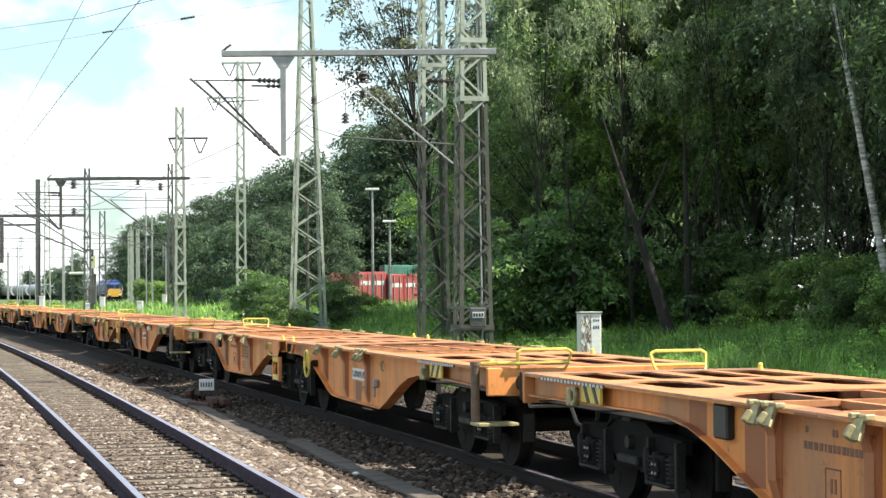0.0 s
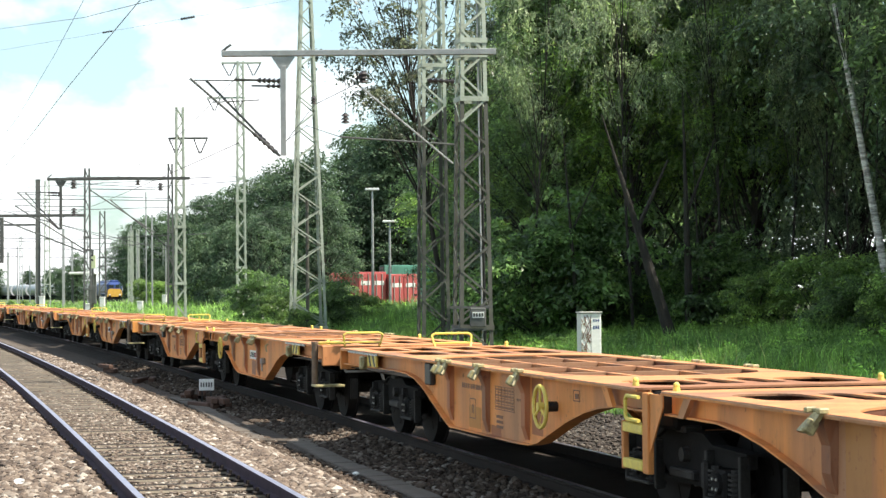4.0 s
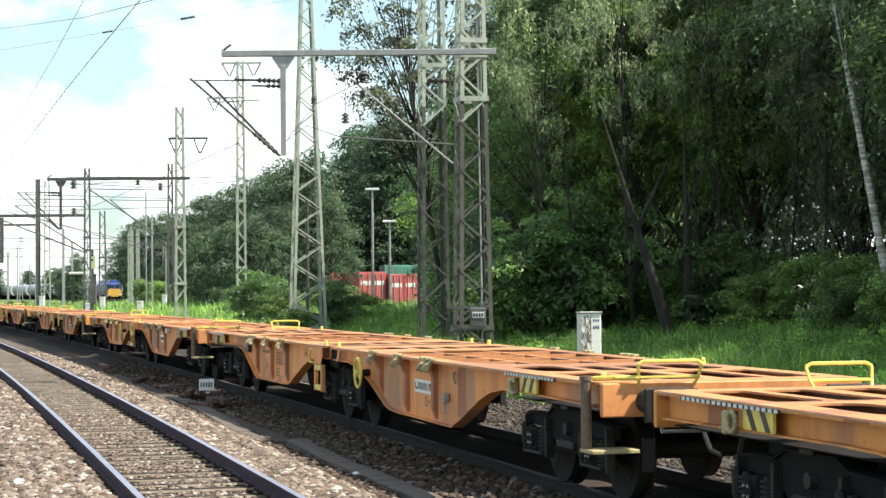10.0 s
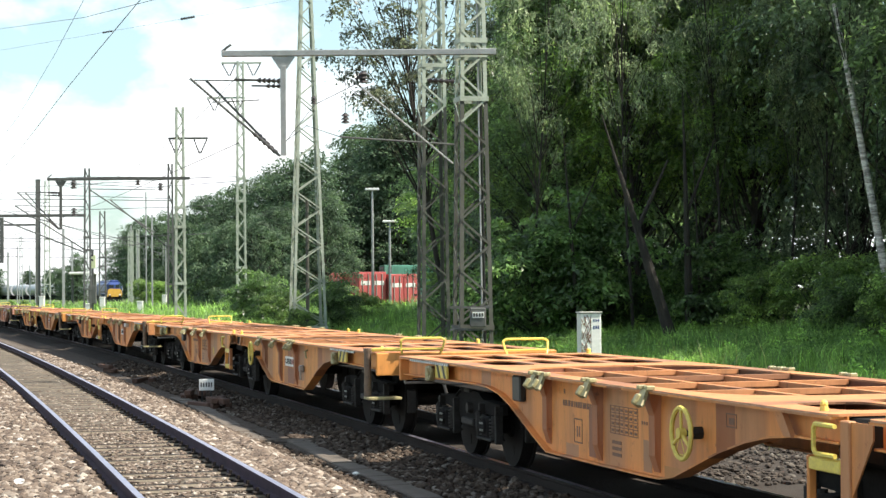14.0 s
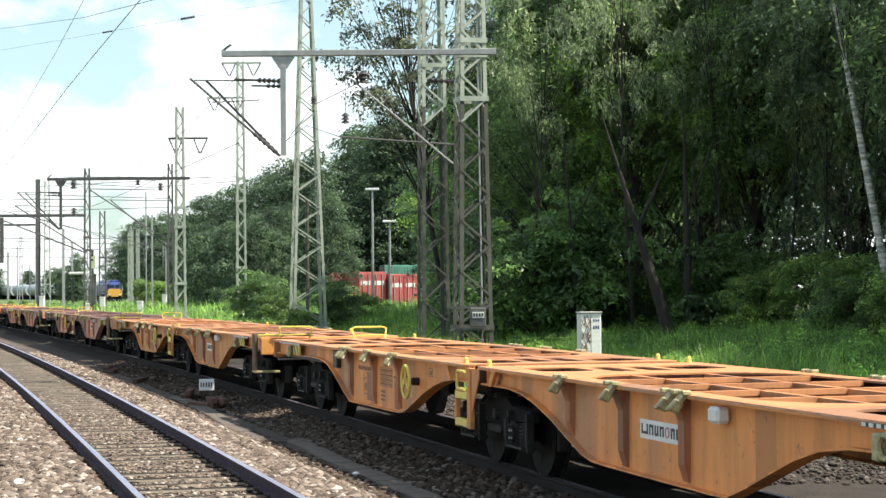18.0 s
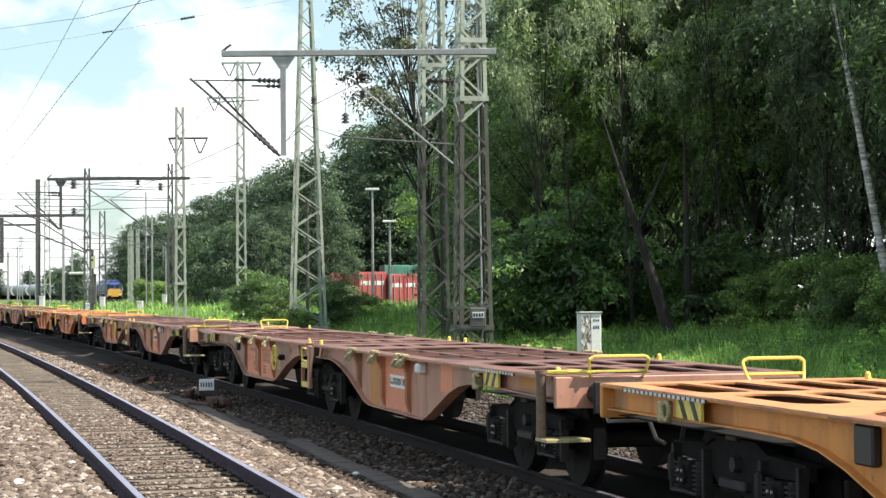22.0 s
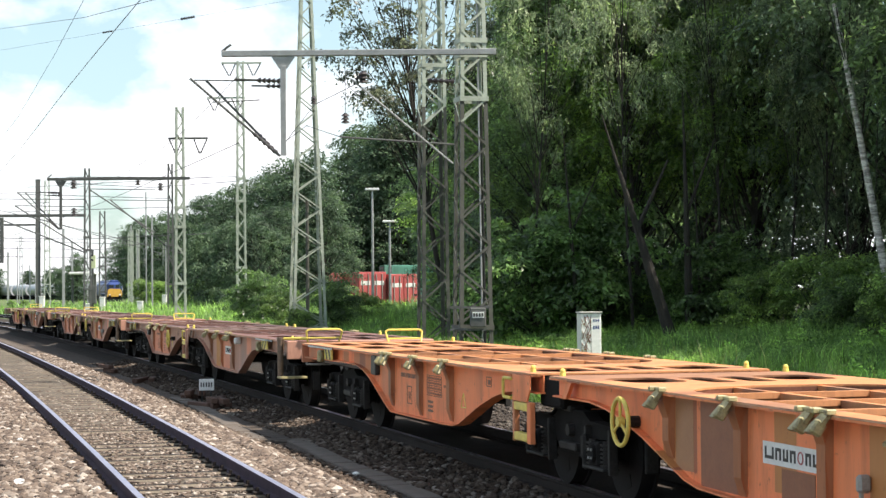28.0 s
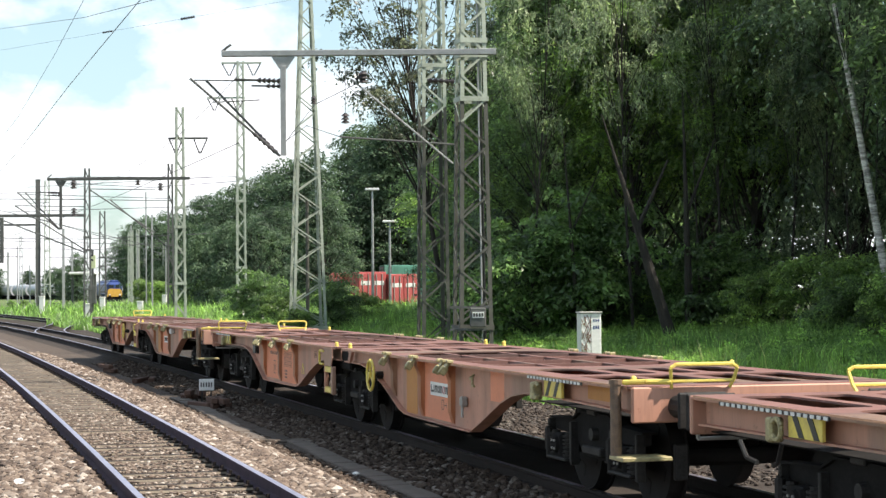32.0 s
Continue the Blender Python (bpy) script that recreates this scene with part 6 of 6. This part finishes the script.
G = "trees of the wood"
E1 = "shrubs at the wood's edge"
PROTO = {
    "F0": (tree("tree", "tall leafy willow at the wood's edge", 1, 14.0, 3.4, 70, 40000, 0.12, LEAF_WILLOW, BARK, 0.20, 0.6, 1.7, 0.2, group=G), 14.6),
    "F1": (tree("tree", "dense dark green maple in the wood", 2, 13.0, 3.6, 70, 34000, 0.16, LEAF_DARK, BARK, 0.12, 0.1, 1.0, 0.2, group=G), 13.6),
    "F2": (tree("tree", "mid-green alder with a high crown in the wood", 3, 14.0, 3.6, 60, 34000, 0.15, LEAF_MID, BARK, 0.30, 0.2, 1.1, 0.19, group=G), 14.6),
    "F3": (tree("tree", "light green maple with broad leaf pads", 4, 12.0, 3.0, 56, 26000, 0.16, LEAF_LIGHT, BARK, 0.13, 0.1, 1.0, 0.15, group=G), 12.5),
    "F4": (tree("tree", "tall dark tree with a high crown and open shade below", 8, 14.5, 3.7, 60, 34000, 0.15, LEAF_DARK, BARK, 0.33, 0.35, 1.2, 0.21, group=G), 15.0),
    "F5": (tree("tree", "bright green maple with sunlit boughs high up", 9, 13.0, 3.2, 40, 22000, 0.15, LEAF_LIGHT, BARK, 0.42, 0.15, 1.0, 0.13, group=G), 13.5),
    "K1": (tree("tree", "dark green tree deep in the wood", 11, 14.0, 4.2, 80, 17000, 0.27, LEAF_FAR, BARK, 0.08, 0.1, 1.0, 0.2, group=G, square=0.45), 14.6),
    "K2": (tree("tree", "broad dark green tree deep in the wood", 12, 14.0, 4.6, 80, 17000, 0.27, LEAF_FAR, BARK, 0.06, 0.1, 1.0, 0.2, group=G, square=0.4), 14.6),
    "K3": (tree("tree", "pale grey-green willow in the meadow", 13, 8.0, 3.2, 50, 9000, 0.24, LEAF_HAZE, BARK, 0.03, 0.4, 1.3, 0.12, group=G, square=0.4), 8.6),
    "BI": (tree("birch", "slender white-barked birch with hanging twigs", 5, 17.0, 2.1, 22, 8000, 0.12, LEAF_WILLOW, BIRCH, 0.50, 0.7, 1.3, 0.125, -0.185, group=G), 17.0),
    "SP": (tree("tree", "tall sparse poplar with bare limbs against the sky", 15, 15.0, 4.3, 44, 13000, 0.15, LEAF_POPLAR, BARK, 0.56, 0.2, 1.0, 0.13, -0.11, group=G, pad=(0.10, 0.24)), 15.5),
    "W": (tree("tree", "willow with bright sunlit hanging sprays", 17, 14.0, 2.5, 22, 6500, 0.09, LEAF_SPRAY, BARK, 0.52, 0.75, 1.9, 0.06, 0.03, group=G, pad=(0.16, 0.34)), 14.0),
    "S1": (tree("shrub", "low dense green shrub under the trees", 6, 2.6, 1.7, 34, 9000, 0.12, LEAF_BUSH, BARK, 0.05, 0.1, 1.0, 0.05, group=E1, square=0.4), 2.9),
    "S2": (tree("shrub", "light green leafy shrub in the meadow", 7, 2.4, 1.6, 34, 9000, 0.11, LEAF_LIGHT, BARK, 0.05, 0.1, 1.0, 0.05, group=E1, square=0.4), 2.7),
}
used_proto = set()


def plant(k, x, y, z, size=1.0, turn=0.0):
    m = pose(x, y, z, 0, 0, turn) @ Matrix.Diagonal((size, size, size, 1))
    ob = PROTO[k][0]
    if k in used_proto:
        return copy_thing(ob, m)
    used_proto.add(k)
    FIRST_POSE[k] = m
    return ob


FIRST_POSE = {}


def plant_line(k, s, lat, size, turn):
    p = P(s, lat)
    return plant(k, p.x, p.y, ground_z(s, lat) - 0.1, size, turn)


rng = random.Random(21)
# the near wood along the track: a leafy edge, then darker rows
s = -4.0
i = 0
while s < 62:
    k = ("F4", "F2")[i % 2] if s < 30 else ("F2", "F4", "F0")[i % 3] if s < 40 else "F2" if s < 47 else ("F3", "F1", "F0", "F2")[i % 4]
    lat = 20.8 - 2.4 * smooth_step(30, 46, s) + rng.uniform(-1.0, 1.2)
    ss, sz, tn = s + rng.uniform(-0.8, 0.8), rng.uniform(0.9, 1.15), rng.uniform(0, 360)
    p = P(ss, lat)
    if not 24.0 < s < 26.5 and (p.x - 3.2) / p.y > 0.004:
        plant_line(k, ss, lat, sz, tn)
    for lat in (25.5,):
        ss, lat, kk, sz, tn = s + rng.uniform(-1.5, 1.5), lat + rng.uniform(-1.0, 1.0), rng.choice(("K1", "K2", "K2")), rng.uniform(0.5, 0.68), rng.uniform(0, 360)
        p = P(ss, lat)
        if (p.x - 3.4) / p.y > 0.006 and not 40.5 < s < 47:
            plant_line(kk, ss, lat, sz, tn)
    s += 3.2
    i += 1
plant("BI", 11.4, 47.0, 0.3, 0.95, 0)
# bare dark trunks that show at the wood's edge
for x, y, r, lean, h in ((6.45, 54.0, 0.19, -0.15, 6.5), (7.25, 56.5, 0.15, -0.01, 7.5), (7.75, 57.5, 0.07, -0.02, 6.0), (4.1, 58.0, 0.09, -0.035, 6.5), (11.6, 55.0, 0.07, 0.0, 5.0)):
    o = thing("young_tree", "dark bare-stemmed tree at the wood's edge", "tree", "bare trees of the wood")
    bm = B()
    for j in range(6):
        a0, a1 = j / 6, (j + 1) / 6
        cyl(bm, (lean * h * a0 * 2, 0, h * a0), (lean * h * a1 * 2, 0, h * a1), r * (1 - 0.92 * a0), r * (1 - 0.92 * a1), 9, False)
    part("stem", bm, BARK, o)
    bm = B()
    cyl(bm, (lean * h, 0, h * 0.5), (lean * h + 0.9, 0.2, h * 0.8), r * 0.4, r * 0.15, 6, False)
    part("limb", bm, BARK, o)
    o.matrix_basis = pose(x, y, 0.4)
# shrubs along the wood's foot
s = -2.0
while s < 50:
    plant_line(rng.choice(("S1", "S1", "S2")), s, 17.2 + rng.uniform(-0.7, 1.2), rng.uniform(0.55, 0.95), rng.uniform(0, 360))
    s += 2.0
# bushes round the masts and in the meadow's far part
for k, x, y, z, sz in (("S1", -9.2, 95, 0.1, 1.02), ("S1", -8.2, 93, 0.1, 0.8), ("S2", -6.1, 73, 0.2, 0.66), ("S1", -4.3, 74, 0.3, 0.72), ("S2", -3.3, 82, 0.2, 0.62), ("S2", -5.2, 68.5, 0.2, 0.42), ("S2", -7.6, 148, 0.4, 0.75), ("S2", -6.6, 110, 0.3, 0.75),
                       ("S1", 0.4, 64, 0.6, 0.75), ("S1", 1.3, 61, 0.7, 0.75), ("S1", -12.5, 118, 0.1, 0.8), ("S1", -16.5, 150, 0.1, 1.2), ("S2", -19.8, 160, 0.1, 1.1), ("S1", -18.0, 165, 0.1, 1.4), ("S2", -9.6, 150, 0.5, 0.9),
                       ("S2", 10.9, 46.0, 0.4, 0.72), ("S2", -33.2, 212, 0.0, 1.25), ("S2", -30.6, 208, 0.0, 1.15), ("S2", -27.6, 200, 0.0, 0.8), ("S2", -47.0, 215, 0.0, 0.42), ("S2", -43.5, 214, 0.0, 0.36), ("S2", -50.0, 222, 0.0, 0.42), ("S2", -40.0, 212, 0.0, 0.36)):
    plant(k, x, y, z, sz, rng.uniform(0, 360))
# trees behind the masts: kind, x, y and the height of the top
BEHIND = [("F1", 4.6, 72, 14.2), ("F2", 3.9, 66, 13.6), ("F2", 1.2, 84, 12.0), ("F3", 0.6, 100, 11.0), ("K2", -3.3, 180, 18.5), ("K1", -4.4, 178, 17.8), ("K2", -6.8, 190, 18.4), ("K1", -8.9, 196, 18.0), ("K3", -7.7, 182, 10.8), ("K3", -3.9, 185, 10.0), ("K1", -6.8, 200, 14.6),
          ("K1", -7.6, 120, 8.2), ("K2", 1.6, 150, 11.0), ("K1", -11.4, 170, 14.2), ("K2", -13.3, 172, 13.7), ("K1", -16.2, 185, 13.7), ("K2", -19.1, 195, 13.3), ("K1", -23.2, 212, 13.5), ("K2", -27.2, 228, 13.7), ("K1", -30.5, 240, 13.2), ("K2", -12.5, 150, 8.8), ("K1", -13.9, 150, 7.7),
          ("K3", -14.0, 140, 7.7), ("K3", -16.7, 150, 7.6), ("K3", -19.4, 160, 7.5), ("K3", -21.7, 170, 6.3), ("K2", -34.0, 250, 12.0), ("K1", -37.2, 256, 12.4), ("K2", -40.6, 262, 12.2), ("K1", -65.0, 402, 15.5), ("K2", -68.5, 405, 12.2), ("K3", -31.6, 215, 4.9), ("K3", -33.4, 230, 5.6),
          ("K1", -63.1, 330, 8.7), ("K2", -66.5, 340, 6.8), ("K1", 4.5, 110, 16.0), ("K2", 2.5, 130, 15.5), ("K1", 5.4, 88, 14.0), ("K1", 8.0, 100, 15.0), ("K2", 3.0, 150, 13.0), ("S1", 3.6, 62, 2.6), ("S1", 5.6, 60, 2.4), ("S1", 7.6, 58.5, 2.2)]
for k, x, y, top in BEHIND:
    plant(k, x, y, 0.1, (top - 0.1) / PROTO[k][1], rng.uniform(0, 360))
plant("SP", 0.15, 75.0, 0.3, 1.0, 0)
plant("F5", 6.4, 63.0, 0.5, 0.95, 40)
plant("F5", 9.6, 60.0, 0.5, 0.9, 200)
for x, y, z, sz, tn in ((2.9, 60.0, 0.4, 0.92, 10), (5.6, 57.5, 0.4, 0.95, 250), (8.3, 58.0, 0.4, 0.98, 130), (10.4, 57.0, 0.5, 0.9, 20), (10.9, 55.0, 0.5, 0.80, 70)):
    plant("W", x, y, z, sz, tn)
for x, y, sz in ((3.0, 59.0, 1.3), (4.4, 60.0, 1.6), (8.4, 57.0, 1.1)):
    plant("S1", x, y, 0.5, sz, x * 50)
# far woods along the horizon
for k in range(34):
    x = -190 + 7.5 * k
    plant(("K1", "K2")[k % 2], x, 455 + 30 * math.sin(k * 1.7), -0.3, 0.42 + 0.16 * ((k * 7) % 5) / 5, x * 13)
for k in range(16):
    x = -150 + 4.4 * k
    plant(("K2", "K1")[k % 2], x, 500 + 12 * math.sin(k * 2.3), -0.3, 0.52 + 0.10 * ((k * 5) % 7) / 7, k * 77)
for k, m in FIRST_POSE.items():
    PROTO[k][0].matrix_basis = m


def grass_field(name, label, areas, seed, mat):
    rng = np.random.default_rng(seed)
    vs, fs, base = [], [], 0
    for s0, s1, l0, l1, n, h0, h1, wd in areas:
        S, Lt = rng.uniform(s0, s1, n), rng.uniform(l0, l1, n)
        H = rng.uniform(h0, h1, n)
        for s, lat, h in zip(S, Lt, H):
            tuft = 0.65 + 0.7 * (noise.noise(Vector((s * 0.5, lat * 0.5, 7.7))) + 0.5)
            h *= max(0.35, tuft)
            p = P(s, lat)
            z = ground_z(s, lat) - 0.03
            a = rng.uniform(0, 6.28)
            lean = h * rng.uniform(0.2, 1.2)
            dx, dy = math.cos(a) * lean, math.sin(a) * lean
            wx, wy = -math.sin(a) * wd, math.cos(a) * wd
            vs += [(p.x - wx, p.y - wy, z), (p.x + wx, p.y + wy, z), (p.x + dx * 0.35 + wx * 0.8, p.y + dy * 0.35 + wy * 0.8, z + h * 0.6),
                   (p.x + dx * 0.35 - wx * 0.8, p.y + dy * 0.35 - wy * 0.8, z + h * 0.6), (p.x + dx, p.y + dy, z + h)]
            fs += [(base, base + 1, base + 2, base + 3), (base + 3, base + 2, base + 4)]
            base += 5
    ob = mesh_object(name, vs, fs, mat)
    return tagged(ob, label, "grass", kind="stuff")


grass_field("meadow_grass", "tall lush green grass and weeds beside the wagons",
            [(-4, 30, 5.6, 9, 32000, 0.2, 0.5, 0.011), (-2, 34, 9, 17.5, 38000, 0.25, 0.6, 0.013), (30, 62, 5.6, 10, 18000, 0.4, 0.8, 0.016), (34, 66, 10, 18, 16000, 0.4, 0.9, 0.018),
             (62, 110, 4.5, 20, 16000, 0.4, 0.9, 0.03), (110, 200, 8.5, 40, 9000, 0.4, 0.9, 0.06)], 31, GRASS)
def weed_field():
    """Broad-leaved weeds in loose patches among the grass."""
    rng = np.random.default_rng(41)
    centres, radii = [], []
    for k in range(900):
        s, lat = rng.uniform(-3, 60), rng.uniform(6.2, 17)
        if noise.noise(Vector((s * 0.22, lat * 0.3, 1.5))) < -0.05:
            continue
        p = P(s, lat)
        h = rng.uniform(0.25, 0.6)
        for j in range(4):
            centres.append((p.x + rng.uniform(-0.3, 0.3), p.y + rng.uniform(-0.3, 0.3), ground_z(s, lat) + h * rng.uniform(0.5, 1.1)))
            radii.append(rng.uniform(0.10, 0.24))
    v, f = leaf_cloud(rng, centres, radii, 90000, 0.085, 0.05, 1.0)
    ob = mesh_object("meadow_weeds", v.tolist(), f.tolist(), WEED)
    tagged(ob, "light green broad-leaved weeds among the grass", "weeds", kind="stuff")


weed_field()
grass_field("dry_grass", "tall pale seeding grass stalks in the meadow", [(0, 30, 5, 12, 170, 0.7, 1.1, 0.004), (9, 12, 6.0, 8.0, 60, 0.8, 1.3, 0.005)], 33, GRASS_DRY)


# ---- what moves ----
PITCH, SPEED, FIRST = 26.39, 10.9275, 0.422


def joint_s(n, t):
    """Place along the track of wagon n's middle joint at t seconds: steady, slowing a little in the second half."""
    return PITCH * (n + FIRST) - SPEED * t + 2.1 * (max(0.0, t - 12.0) / 20.0) ** 2 - 0.73


def motions():
    times = [i * 1.0 for i in range(33)]
    for n, w in WAGONS:
        walk(w, [(t, M(joint_s(n, t), 1.30, 0.0)) for t in times])
    # the wheels roll: one turn in 2.89 m
    turned = {}
    for n, w in WAGONS:
        for o in w.children_recursive:
            if o.name.split(".")[0] != "wheelset":
                continue
            key = round(o.matrix_basis.translation.x, 2)
            if key not in turned:
                x, z = o.matrix_basis.translation.x, o.matrix_basis.translation.z
                rows = []
                for i in range(961):
                    t = i / 30.0
                    a = math.degrees((joint_s(0, 0.0) - joint_s(0, t)) / 0.46)
                    rows.append((t, pose(x, 0, z, 0, a % 360.0, 0)))
                walk(o, rows)
                turned[key] = o
            else:
                src = turned[key].animation_data
                o.rotation_mode = "QUATERNION"
                ad = o.animation_data_create()
                ad.action = src.action
                ad.action_slot = src.action_slot


motions()
